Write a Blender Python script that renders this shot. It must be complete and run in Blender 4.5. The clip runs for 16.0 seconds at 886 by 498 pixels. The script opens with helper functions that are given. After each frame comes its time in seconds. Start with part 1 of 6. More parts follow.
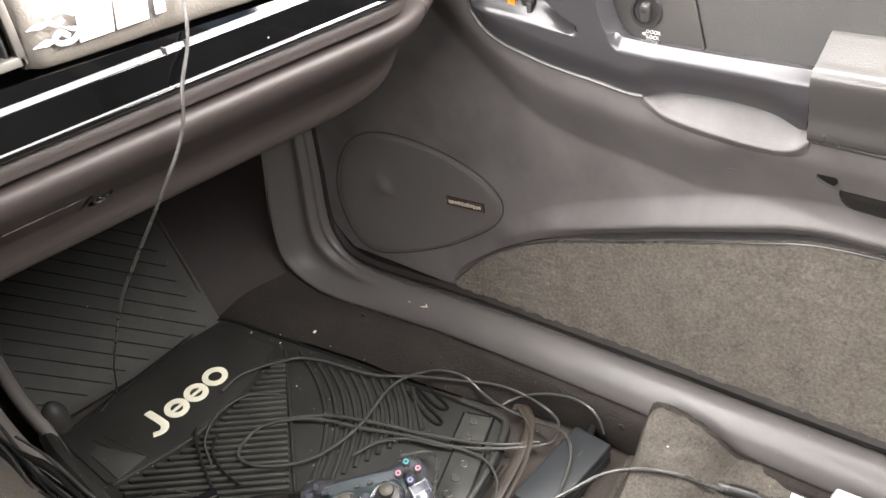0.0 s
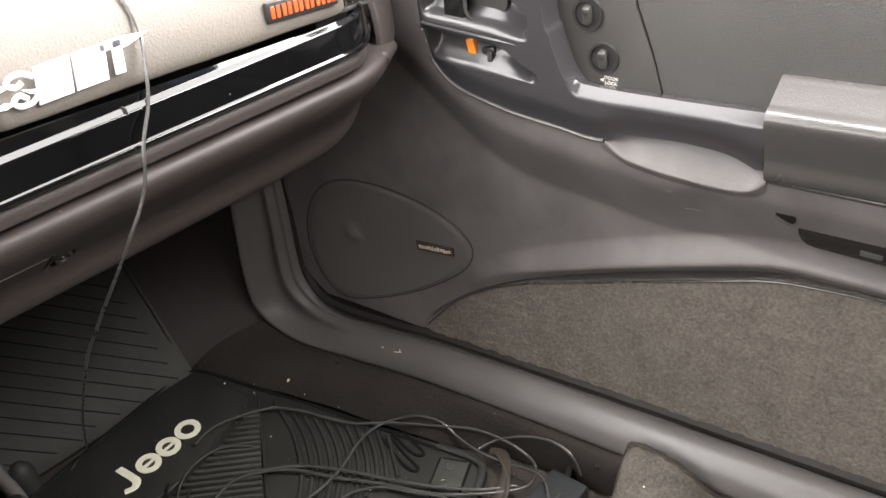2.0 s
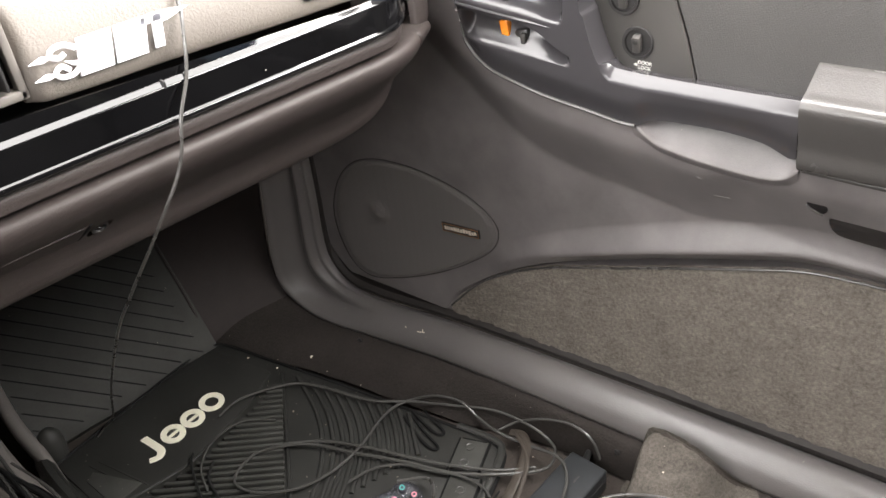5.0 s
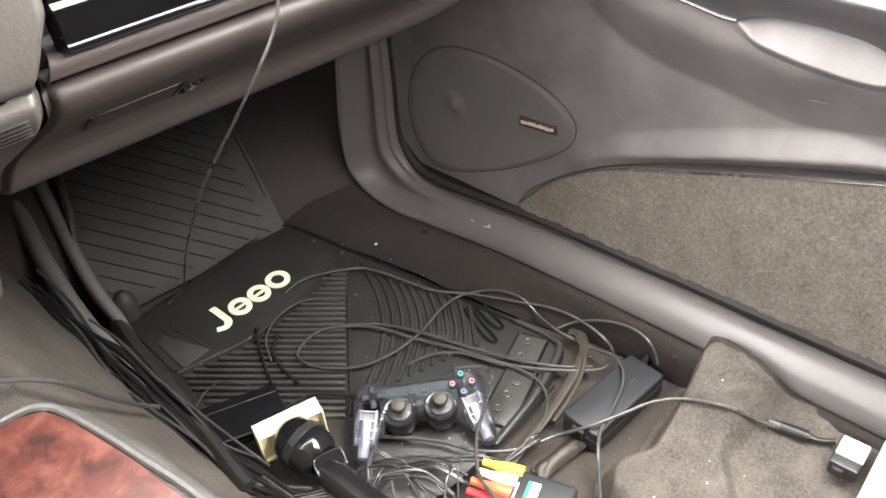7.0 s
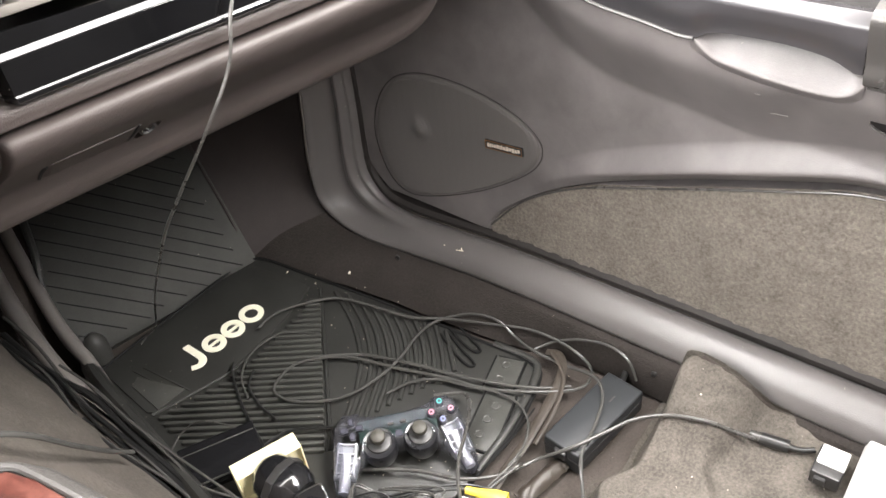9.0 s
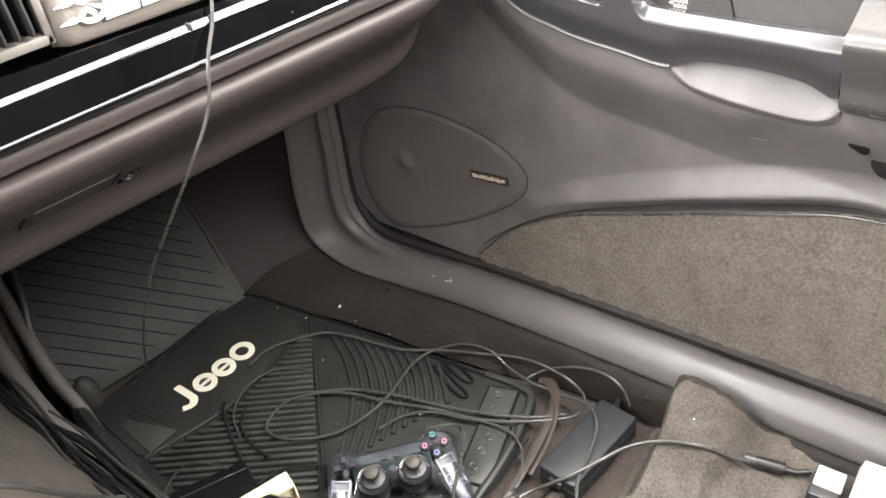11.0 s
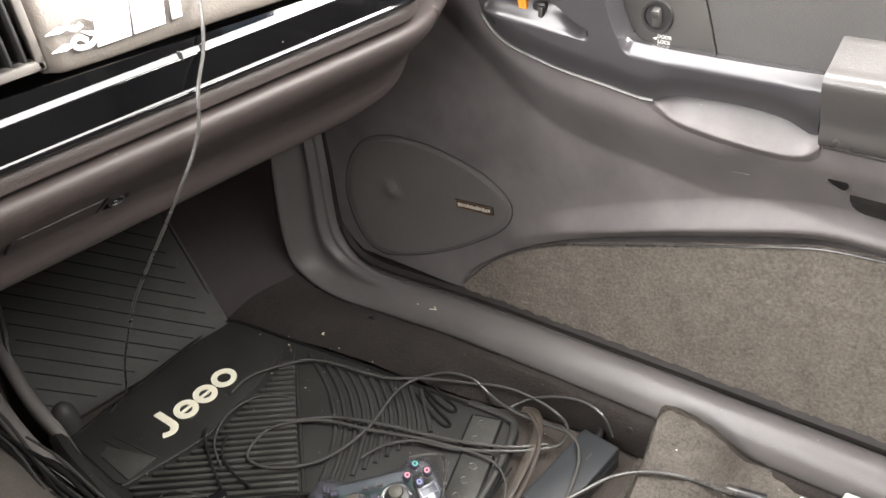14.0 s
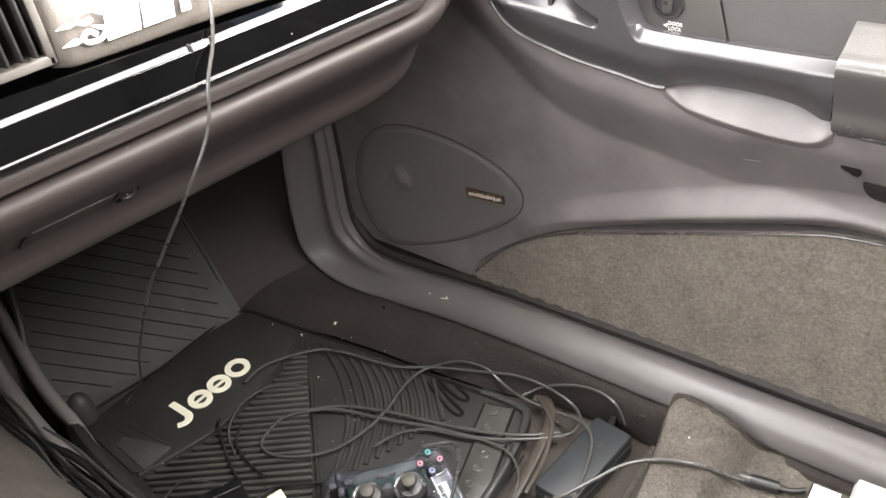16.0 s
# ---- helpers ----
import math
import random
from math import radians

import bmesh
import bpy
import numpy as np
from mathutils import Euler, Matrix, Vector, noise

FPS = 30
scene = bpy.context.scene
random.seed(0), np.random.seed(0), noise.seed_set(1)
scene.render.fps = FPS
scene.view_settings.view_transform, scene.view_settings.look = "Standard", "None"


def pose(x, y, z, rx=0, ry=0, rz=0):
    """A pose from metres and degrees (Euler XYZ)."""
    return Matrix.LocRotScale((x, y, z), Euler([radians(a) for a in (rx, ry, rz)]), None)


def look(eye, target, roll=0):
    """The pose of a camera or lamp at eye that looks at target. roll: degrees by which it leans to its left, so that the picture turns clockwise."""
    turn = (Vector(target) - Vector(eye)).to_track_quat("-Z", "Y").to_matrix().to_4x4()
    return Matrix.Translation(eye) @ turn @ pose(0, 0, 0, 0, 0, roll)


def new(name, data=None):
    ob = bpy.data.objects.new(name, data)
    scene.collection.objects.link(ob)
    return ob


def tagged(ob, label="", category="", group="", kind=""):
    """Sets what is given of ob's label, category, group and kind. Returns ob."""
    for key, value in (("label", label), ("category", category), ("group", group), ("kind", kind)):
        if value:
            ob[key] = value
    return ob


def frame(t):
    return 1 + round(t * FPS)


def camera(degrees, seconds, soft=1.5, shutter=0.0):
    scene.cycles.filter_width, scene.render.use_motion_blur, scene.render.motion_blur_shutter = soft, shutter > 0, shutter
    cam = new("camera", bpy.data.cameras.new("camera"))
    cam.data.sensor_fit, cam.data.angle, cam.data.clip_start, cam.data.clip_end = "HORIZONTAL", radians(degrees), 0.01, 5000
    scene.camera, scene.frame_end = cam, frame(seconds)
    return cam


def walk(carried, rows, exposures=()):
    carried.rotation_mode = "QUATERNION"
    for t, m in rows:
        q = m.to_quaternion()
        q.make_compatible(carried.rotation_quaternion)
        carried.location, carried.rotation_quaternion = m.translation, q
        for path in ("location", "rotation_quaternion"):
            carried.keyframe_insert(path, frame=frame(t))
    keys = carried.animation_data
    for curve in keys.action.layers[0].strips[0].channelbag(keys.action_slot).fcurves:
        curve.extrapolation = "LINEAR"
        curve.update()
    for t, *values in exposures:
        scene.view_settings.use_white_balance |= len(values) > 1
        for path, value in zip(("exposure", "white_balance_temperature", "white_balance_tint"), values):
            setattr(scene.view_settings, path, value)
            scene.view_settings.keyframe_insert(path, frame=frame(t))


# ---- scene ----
cam = camera(56.5, 16.0)
PATH = [
    (0, (0.182, 0.055, 0.829), (1.221, 1.303, -0.338), -7.1),
    (0.5, (0.183, 0.051, 0.835), (1.233, 1.326, -0.292), -7.5),
    (1, (0.19, 0.051, 0.838), (1.307, 1.287, -0.269), -7.6),
    (1.5, (0.194, 0.054, 0.832), (1.319, 1.262, -0.297), -6.9),
    (2, (0.192, 0.049, 0.837), (1.31, 1.292, -0.261), -7.5),
    (2.5, (0.186, 0.05, 0.838), (1.305, 1.313, -0.235), -7.4),
    (3, (0.186, 0.051, 0.836), (1.313, 1.303, -0.243), -6.6),
    (3.2, (0.185, 0.049, 0.836), (1.323, 1.298, -0.234), -6.5),
    (5.3, (0.181, 0.051, 0.838), (1.219, 1.313, -0.314), -6.7),
    (5.5, (0.171, 0.049, 0.836), (1.18, 1.312, -0.342), -6.2),
    (6, (0.162, 0.055, 0.819), (1.074, 1.284, -0.468), -5.3),
    (6.5, (0.158, 0.056, 0.815), (1.05, 1.284, -0.488), -5.4),
    (7, (0.153, 0.058, 0.819), (1.031, 1.315, -0.465), -5.8),
    (7.5, (0.154, 0.057, 0.823), (1.055, 1.331, -0.428), -6.1),
    (8, (0.159, 0.056, 0.823), (1.06, 1.325, -0.433), -6.6),
    (8.5, (0.164, 0.058, 0.822), (1.086, 1.313, -0.434), -6.8),
    (10.8, (0.18, 0.061, 0.83), (1.143, 1.308, -0.401), -9.1),
    (11, (0.179, 0.058, 0.829), (1.152, 1.318, -0.382), -8.8),
    (11.5, (0.18, 0.056, 0.832), (1.165, 1.317, -0.369), -8.4),
    (12, (0.188, 0.055, 0.834), (1.206, 1.297, -0.357), -8.8),
    (12.5, (0.186, 0.058, 0.835), (1.204, 1.302, -0.355), -8.8),
    (13, (0.178, 0.055, 0.841), (1.188, 1.329, -0.323), -8.4),
    (13.5, (0.18, 0.053, 0.839), (1.188, 1.324, -0.329), -8.8),
    (14, (0.176, 0.058, 0.833), (1.21, 1.314, -0.33), -7.1),
    (14.5, (0.175, 0.06, 0.825), (1.155, 1.292, -0.409), -7.1),
    (15, (0.174, 0.061, 0.826), (1.153, 1.297, -0.405), -7.2),
    (15.5, (0.171, 0.057, 0.831), (1.143, 1.322, -0.376), -7.6),
    (16, (0.177, 0.058, 0.835), (1.177, 1.322, -0.349), -8.2),
]
EXPOSURE = [(0, 0.0), (0.5, -0.15), (1, -0.65), (1.5, -0.6), (3.2, -0.6), (5.3, -0.40), (6, 0.08), (6.5, 0.11), (7, 0.29), (8.5, 0.35), (10.8, 0.10), (12.5, 0.03), (13.5, -0.06), (14.5, -0.1), (15.2, -0.09), (16, -0.03)]
walk(cam, [(t, look(eye, target, roll)) for t, eye, target, roll in PATH], EXPOSURE)


# ---- light ----
def area(name, eye, target, sx, sy, watts, colour=(1, 1, 1)):
    lamp = bpy.data.lights.new(name, "AREA")
    lamp.shape, lamp.size, lamp.size_y, lamp.energy, lamp.color = "RECTANGLE", sx, sy, watts, colour
    ob = new(name, lamp)
    ob.matrix_world = look(eye, target)
    return ob


world = bpy.data.worlds.new("sky")
scene.world = world
world.use_nodes = True
wn = world.node_tree
sky = wn.nodes.new("ShaderNodeTexSky")
sky.sky_type, sky.sun_disc = "NISHITA", False
sky.sun_elevation, sky.sun_rotation = radians(48), radians(-35)
wn.nodes["Background"].inputs[1].default_value = 0.14
wn.links.new(sky.outputs[0], wn.nodes["Background"].inputs[0])
sun_data = bpy.data.lights.new("sun", "SUN")
sun_data.energy, sun_data.angle, sun_data.color = 0.8, radians(14), (1.0, 0.96, 0.9)
sun_ob = new("sun", sun_data)
sun_ob.matrix_world = look((0.8, 1.6, 2.6), (0, 0, 0))
area("windscreen_daylight", (0.11, 0.72, 1.09), (0.11, 0.36, 0.35), 1.60, 0.60, 66, (1.0, 0.965, 0.935))
area("passenger_window_daylight", (0.90, 0.29, 1.00), (0.36, 0.45, 0.0), 0.95, 0.38, 74, (1.0, 0.965, 0.935))
area("driver_window_daylight", (-0.68, 0.20, 0.99), (0.7, 0.35, 0.0), 0.80, 0.46, 24, (1.0, 0.965, 0.935))


# ---- materials ----
def nodes(name):
    m = bpy.data.materials.new(name)
    m.use_nodes = True
    t = m.node_tree
    return m, t, t.nodes["Principled BSDF"]


def add(t, kind, **values):
    n = t.nodes.new(kind)
    for k, v in values.items():
        n.inputs[k.replace("_", " ")].default_value = v
    return n


def surface(name, colour, rough=0.5, grain=900.0, bump=0.15, vary=0.25, blotch=9.0, metal=0.0, coat=0.0, leather=0.0, specks=0.0, spec=0.5, fibre=0.0, rough_vary=0.12):
    """A procedural surface: broad blotches, fine grain, relief, and pale dust specks."""
    m, t, b = nodes(name)
    link = t.links.new
    co = t.nodes.new("ShaderNodeTexCoord")
    info = t.nodes.new("ShaderNodeObjectInfo")
    big = add(t, "ShaderNodeTexNoise", Scale=blotch, Detail=5.0, Roughness=0.6)
    fine = add(t, "ShaderNodeTexNoise", Scale=grain, Detail=3.0, Roughness=0.7)
    for n in (big, fine):
        link(co.outputs["Object"], n.inputs["Vector"])
    mixf = t.nodes.new("ShaderNodeMix")
    mixf.inputs[0].default_value = 0.30 + fibre
    link(big.outputs["Fac"], mixf.inputs[2])
    link(fine.outputs["Fac"], mixf.inputs[3])
    ramp = t.nodes.new("ShaderNodeValToRGB")
    lo, hi = [max(0.0, c * (1 - vary)) for c in colour], [min(1.0, c * (1 + vary)) for c in colour]
    ramp.color_ramp.elements[0].color, ramp.color_ramp.elements[1].color = (*lo, 1), (*hi, 1)
    ramp.color_ramp.elements[0].position, ramp.color_ramp.elements[1].position = 0.31, 0.69
    link(mixf.outputs[0], ramp.inputs[0])
    last = ramp.outputs[0]
    if specks:
        dots = add(t, "ShaderNodeTexVoronoi", Scale=160.0, Randomness=1.0)
        link(co.outputs["Object"], dots.inputs["Vector"])
        less = t.nodes.new("ShaderNodeMath")
        less.operation, less.inputs[1].default_value = "LESS_THAN", 0.06 + 0.05 * specks
        link(dots.outputs["Distance"], less.inputs[0])
        rare = t.nodes.new("ShaderNodeSeparateColor")
        link(dots.outputs["Color"], rare.inputs[0])
        few = t.nodes.new("ShaderNodeMath")
        few.operation, few.inputs[1].default_value = "LESS_THAN", 0.10 * specks
        link(rare.outputs[0], few.inputs[0])
        both = t.nodes.new("ShaderNodeMath")
        both.operation = "MULTIPLY"
        link(less.outputs[0], both.inputs[0])
        link(few.outputs[0], both.inputs[1])
        mix = t.nodes.new("ShaderNodeMix")
        mix.data_type = "RGBA"
        link(both.outputs[0], mix.inputs[0])
        link(last, mix.inputs[6])
        mix.inputs[7].default_value = (0.34, 0.31, 0.27, 1)
        last = mix.outputs[2]
    link(last, b.inputs["Base Color"])
    rr = t.nodes.new("ShaderNodeMapRange")
    rr.inputs[3].default_value, rr.inputs[4].default_value = max(0.02, rough - rough_vary), min(1.0, rough + rough_vary)
    link(big.outputs["Fac"], rr.inputs[0])
    link(rr.outputs[0], b.inputs["Roughness"])
    b.inputs["Metallic"].default_value, b.inputs["Coat Weight"].default_value = metal, coat
    b.inputs["Specular IOR Level"].default_value = spec
    if bump:
        bp = add(t, "ShaderNodeBump", Strength=bump, Distance=0.002)
        if leather:
            cells = add(t, "ShaderNodeTexVoronoi", Scale=leather, Randomness=1.0)
            cells.feature = "DISTANCE_TO_EDGE"
            warp = add(t, "ShaderNodeTexNoise", Scale=leather * 0.4, Detail=2.0)
            link(co.outputs["Object"], warp.inputs["Vector"])
            vm = t.nodes.new("ShaderNodeVectorMath")
            vm.operation = "MULTIPLY_ADD"
            link(warp.outputs["Color"], vm.inputs[0])
            vm.inputs[1].default_value = (0.7 / leather,) * 3
            link(co.outputs["Object"], vm.inputs[2])
            link(vm.outputs[0], cells.inputs["Vector"])
            mm = t.nodes.new("ShaderNodeMath")
            mm.operation = "MULTIPLY_ADD"
            link(cells.outputs["Distance"], mm.inputs[0])
            mm.inputs[1].default_value = 1.5
            link(fine.outputs["Fac"], mm.inputs[2])
            link(mm.outputs[0], bp.inputs["Height"])
        else:
            link(fine.outputs["Fac"], bp.inputs["Height"])
        link(bp.outputs[0], b.inputs["Normal"])
    return m


DOOR_VINYL = surface("door_vinyl", (0.116, 0.106, 0.105), 0.44, 1300, 0.12, 0.38, 11, leather=420, specks=0.2)
BEZEL_VINYL = surface("bezel_vinyl", (0.040, 0.038, 0.041), 0.20, 700, 0.0, 0.05, 8, rough_vary=0.04)
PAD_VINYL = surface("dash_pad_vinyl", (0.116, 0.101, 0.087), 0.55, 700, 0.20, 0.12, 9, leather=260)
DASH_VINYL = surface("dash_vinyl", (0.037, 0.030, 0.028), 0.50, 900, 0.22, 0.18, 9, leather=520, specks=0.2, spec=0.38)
STACK_VINYL = surface("console_vinyl", (0.048, 0.043, 0.039), 0.5, 900, 0.2, 0.14, 9, leather=200)
ARM_VINYL = surface("armrest_vinyl", (0.056, 0.053, 0.051), 0.27, 500, 0.09, 0.05, 10, leather=380, rough_vary=0.03)
GLOSS = surface("gloss_black_trim", (0.0025, 0.0025, 0.0028), 0.07, 300, 0.0, 0.4, 14, coat=0.15, specks=0.5, rough_vary=0.03)
SILL_VINYL = surface("sill_vinyl", (0.110, 0.102, 0.100), 0.34, 1200, 0.10, 0.14, 6, leather=380, specks=0.6)
DOOR_CARPET = surface("door_carpet", (0.138, 0.123, 0.107), 0.95, 240, 0.8, 0.42, 34, spec=0.1, fibre=0.38)
FLOOR_CARPET = surface("floor_carpet", (0.054, 0.046, 0.041), 0.95, 320, 0.7, 0.32, 14, spec=0.1, fibre=0.30, specks=0.5)
# Floor carpet darkened for the side rise; the footwell's shade is in its colour.
SHADED_CARPET = surface("side_carpet", (0.030, 0.026, 0.024), 0.95, 320, 0.7, 0.32, 14, spec=0.1, fibre=0.30, specks=0.3)
HUMP_CARPET = surface("hump_carpet", (0.088, 0.079, 0.069), 0.95, 300, 1.0, 0.55, 26, spec=0.1, fibre=0.25, specks=0.4)
# Paler copy of the hump carpet, lifted in colour against the shade under the dash.
TUNNEL_CARPET = surface("tunnel_carpet", (0.098, 0.087, 0.077), 0.95, 240, 0.7, 0.35, 14, spec=0.1, fibre=0.22, specks=0.4)
RUBBER = surface("black_rubber", (0.029, 0.029, 0.027), 0.32, 700, 0.2, 0.3, 12, specks=1.0)
TOE_RUBBER = surface("toe_mat_rubber", (0.042, 0.042, 0.039), 0.58, 600, 0.2, 0.35, 9, specks=0.4, spec=0.25)
# Near-black for grooves, slots and the mat rim; their shade is put into colour.
GROOVE_SHADE = surface("groove_shade", (0.008, 0.008, 0.008), 0.7, 500, 0.1, 0.3, 20, spec=0.15)
# Paler copy of the rubber; lit rib tops and heel pads are put into colour.
PALE_RUBBER = surface("pale_rubber", (0.050, 0.050, 0.046), 0.32, 500, 0.2, 0.35, 16, specks=0.8)
RUBBER_DUSTY = surface("dusty_rubber", (0.043, 0.043, 0.040), 0.50, 600, 0.2, 0.3, 10, specks=0.4, spec=0.3)
SEAL_RUBBER = surface("seal_rubber", (0.025, 0.022, 0.021), 0.5, 600, 0.2, 0.3, 12, spec=0.3)
KICK_TRIM = surface("kick_trim", (0.037, 0.031, 0.030), 0.6, 500, 0.25, 0.25, 12, spec=0.25)
GRILLE = surface("speaker_cloth", (0.104, 0.096, 0.093), 0.6, 1800, 0.3, 0.10, 8, spec=0.3)
DARK = surface("dark_plastic", (0.022, 0.021, 0.021), 0.42, 900, 0.08, 0.2, 12)
HEADLINER = surface("headliner_cloth", (0.42, 0.39, 0.35), 0.9, 600, 0.3, 0.1, 6, spec=0.1)
CONSOLE_EDGE = surface("console_edge_vinyl", (0.034, 0.032, 0.030), 0.30, 900, 0.3, 0.2, 12, leather=230)
TRIM_SHELL = surface("cabin_shell", (0.09, 0.085, 0.08), 0.7, 600, 0.2, 0.15, 6)
FOLD_VINYL = surface("fold_vinyl", (0.16, 0.148, 0.138), 0.36, 900, 0.2, 0.2, 12, specks=0.5)


# ---- mesh helpers ----
def part(name, bm, material, parent=None, label="", smooth=True):
    me = bpy.data.meshes.new(name)
    bmesh.ops.recalc_face_normals(bm, faces=bm.faces)
    bm.to_mesh(me)
    bm.free()
    me.materials.append(material)
    if smooth:
        me.polygons.foreach_set("use_smooth", [True] * len(me.polygons))
        me.set_sharp_from_angle(angle=radians(42))
    ob = new(name, me)
    if parent is not None:
        ob.parent = parent
    if label:
        ob["label"] = label
    return ob


def thing(name, label, category, at=(0, 0, 0), group="", kind=""):
    ob = new(name)
    ob.location = at
    ob.empty_display_size = 0.02
    return tagged(ob, label, category, group, kind)


def ss(a, b, x):
    if a == b:
        return float(x > a)
    k = min(1.0, max(0.0, (x - a) / (b - a)))
    return k * k * (3 - 2 * k)


def lin(x, *pairs):
    """Smooth interpolation through (x, y) pairs."""
    xs, ys = [p[0] for p in pairs], [p[1] for p in pairs]
    if x <= xs[0]:
        return ys[0]
    for i in range(len(xs) - 1):
        if x <= xs[i + 1]:
            k = (x - xs[i]) / (xs[i + 1] - xs[i])
            h = xs[i + 1] - xs[i]
            m0 = (ys[i + 1] - ys[i - 1]) / (xs[i + 1] - xs[i - 1]) if i > 0 else (ys[i + 1] - ys[i]) / h
            m1 = (ys[i + 2] - ys[i]) / (xs[i + 2] - xs[i]) if i + 2 < len(xs) else (ys[i + 1] - ys[i]) / h
            k2, k3 = k * k, k * k * k
            return (2 * k3 - 3 * k2 + 1) * ys[i] + (k3 - 2 * k2 + k) * h * m0 + (3 * k2 - 2 * k3) * ys[i + 1] + (k3 - k2) * h * m1
    return ys[-1]


def sheet(fn, nu, nv, thick=0.004, closed_u=False):
    """A sheet of fn(u, v), u and v from 0 to 1, with a rim turned back by thick along the normals, so that it has depth."""
    bm = bmesh.new()
    rows = [[bm.verts.new(fn(i / nu, j / nv)) for j in range(nv + 1)] for i in range(nu + 1)]
    for i in range(nu):
        for j in range(nv):
            bm.faces.new((rows[i][j], rows[i + 1][j], rows[i + 1][j + 1], rows[i][j + 1]))
    bm.normal_update()
    if thick:
        edge = [rows[i][0] for i in range(nu + 1)] + [rows[nu][j] for j in range(1, nv + 1)] + [rows[i][nv] for i in range(nu - 1, -1, -1)] + [rows[0][j] for j in range(nv - 1, 0, -1)]
        back = [bm.verts.new(v.co - v.normal * thick) for v in edge]
        n = len(edge)
        for k in range(n):
            bm.faces.new((edge[k], back[k], back[(k + 1) % n], edge[(k + 1) % n]))
    return bm


def spline(points, per=8, closed=False):
    pts = [Vector(p) for p in points]
    out, n = [], len(pts)
    for i in range(n if closed else n - 1):
        if closed:
            a, b, c, d = pts[i - 1], pts[i], pts[(i + 1) % n], pts[(i + 2) % n]
        else:
            a, b, c, d = pts[max(i - 1, 0)], pts[i], pts[i + 1], pts[min(i + 2, n - 1)]
        for k in range(per):
            t = k / per
            out.append(0.5 * (2 * b + (c - a) * t + (2 * a - 5 * b + 4 * c - d) * t * t + (3 * b - a - 3 * c + d) * t ** 3))
    if not closed:
        out.append(pts[-1])
    return out


def tube(points, r, sides=8, per=8, bm=None, smooth_path=True, closed=False, flat=1.0):
    path = spline(points, per, closed) if smooth_path else [Vector(p) for p in points]
    bm = bm or bmesh.new()
    rings, n = [], len(path)
    up = Vector((0.13, 0.07, 1)).normalized()
    for i, p in enumerate(path):
        d = (path[(i + 1) % n if closed else min(i + 1, n - 1)] - path[i - 1 if closed else max(i - 1, 0)]).normalized()
        a = d.cross(up)
        a = a.normalized() if a.length > 1e-4 else Vector((1, 0, 0))
        b = a.cross(d).normalized()
        rad = r(i / max(n - 1, 1)) if callable(r) else r
        rings.append([bm.verts.new(p + rad * (math.cos(q) * a + flat * math.sin(q) * b)) for q in [2 * math.pi * k / sides for k in range(sides)]])
    for i in range(n if closed else n - 1):
        for k in range(sides):
            r0, r1 = rings[i], rings[(i + 1) % n]
            bm.faces.new((r0[k], r0[(k + 1) % sides], r1[(k + 1) % sides], r1[k]))
    if not closed:
        bm.faces.new(rings[0])
        bm.faces.new(rings[-1])
    return bm


def block(sx, sy, sz, bevel=0.002, seg=2, m=None, bm=None):
    """A bevelled box centred on the origin, moved by m."""
    tmp = bmesh.new()
    bmesh.ops.create_cube(tmp, size=1)
    bmesh.ops.scale(tmp, vec=(sx, sy, sz), verts=tmp.verts)
    if bevel:
        bmesh.ops.bevel(tmp, geom=list(tmp.edges), offset=bevel, segments=seg, affect="EDGES", profile=0.5)
    if m is not None:
        bmesh.ops.transform(tmp, matrix=m, verts=tmp.verts)
    return join(bm, tmp)


def join(bm, tmp):
    if bm is None:
        return tmp
    vmap = {v: bm.verts.new(v.co) for v in tmp.verts}
    for f in tmp.faces:
        bm.faces.new([vmap[v] for v in f.verts])
    tmp.free()
    return bm


def prism(outline, depth, bevel=0.0, m=None, seg=2):
    """A flat outline (x, y) with thickness depth along z."""
    bm = bmesh.new()
    face = bm.faces.new([bm.verts.new((x, y, 0)) for x, y in outline])
    got = bmesh.ops.extrude_face_region(bm, geom=[face])
    top = [v for v in got["geom"] if isinstance(v, bmesh.types.BMVert)]
    bmesh.ops.translate(bm, vec=(0, 0, depth), verts=top)
    if bevel:
        edges = [e for e in bm.edges if all(v in top for v in e.verts)]
        bmesh.ops.bevel(bm, geom=edges, offset=bevel, segments=seg, affect="EDGES", profile=0.5)
    if m is not None:
        bmesh.ops.transform(bm, matrix=m, verts=bm.verts)
    return bm


def capsule(lx, ly, n=8):
    """The outline of a rounded bar lx by ly."""
    r = min(lx, ly) / 2
    out = []
    for cx, a0 in ((lx / 2 - r, -90), (-(lx / 2 - r), 90)):
        for k in range(n + 1):
            a = radians(a0 + 180 * k / n)
            out.append((cx + r * math.cos(a), r * math.sin(a)))
    return out


def lathe(profile, sides=20, m=None, bm=None):
    """A turned shape from (radius, height) pairs."""
    tmp = bmesh.new()
    rings = [[tmp.verts.new((r * math.cos(2 * math.pi * k / sides), r * math.sin(2 * math.pi * k / sides), h)) for k in range(sides)] for r, h in profile]
    for a, b in zip(rings, rings[1:]):
        for k in range(sides):
            tmp.faces.new((a[k], a[(k + 1) % sides], b[(k + 1) % sides], b[k]))
    tmp.faces.new(rings[0])
    tmp.faces.new(rings[-1])
    if m is not None:
        bmesh.ops.transform(tmp, matrix=m, verts=tmp.verts)
    return join(bm, tmp)


# The door runs along ALONG, backwards and a little outwards; INWARD points into the cabin.
DOOR_AT, ALONG, INWARD = Vector((0.79, 0.70, 0)), Vector((0.1641, -0.9864, 0)), Vector((-0.9864, -0.1641, 0))
DOOR_FRAME = Matrix(((0.1641, 0, -0.9864, 0.79), (-0.9864, 0, -0.1641, 0.70), (0, 1, 0, 0), (0, 0, 0, 1)))


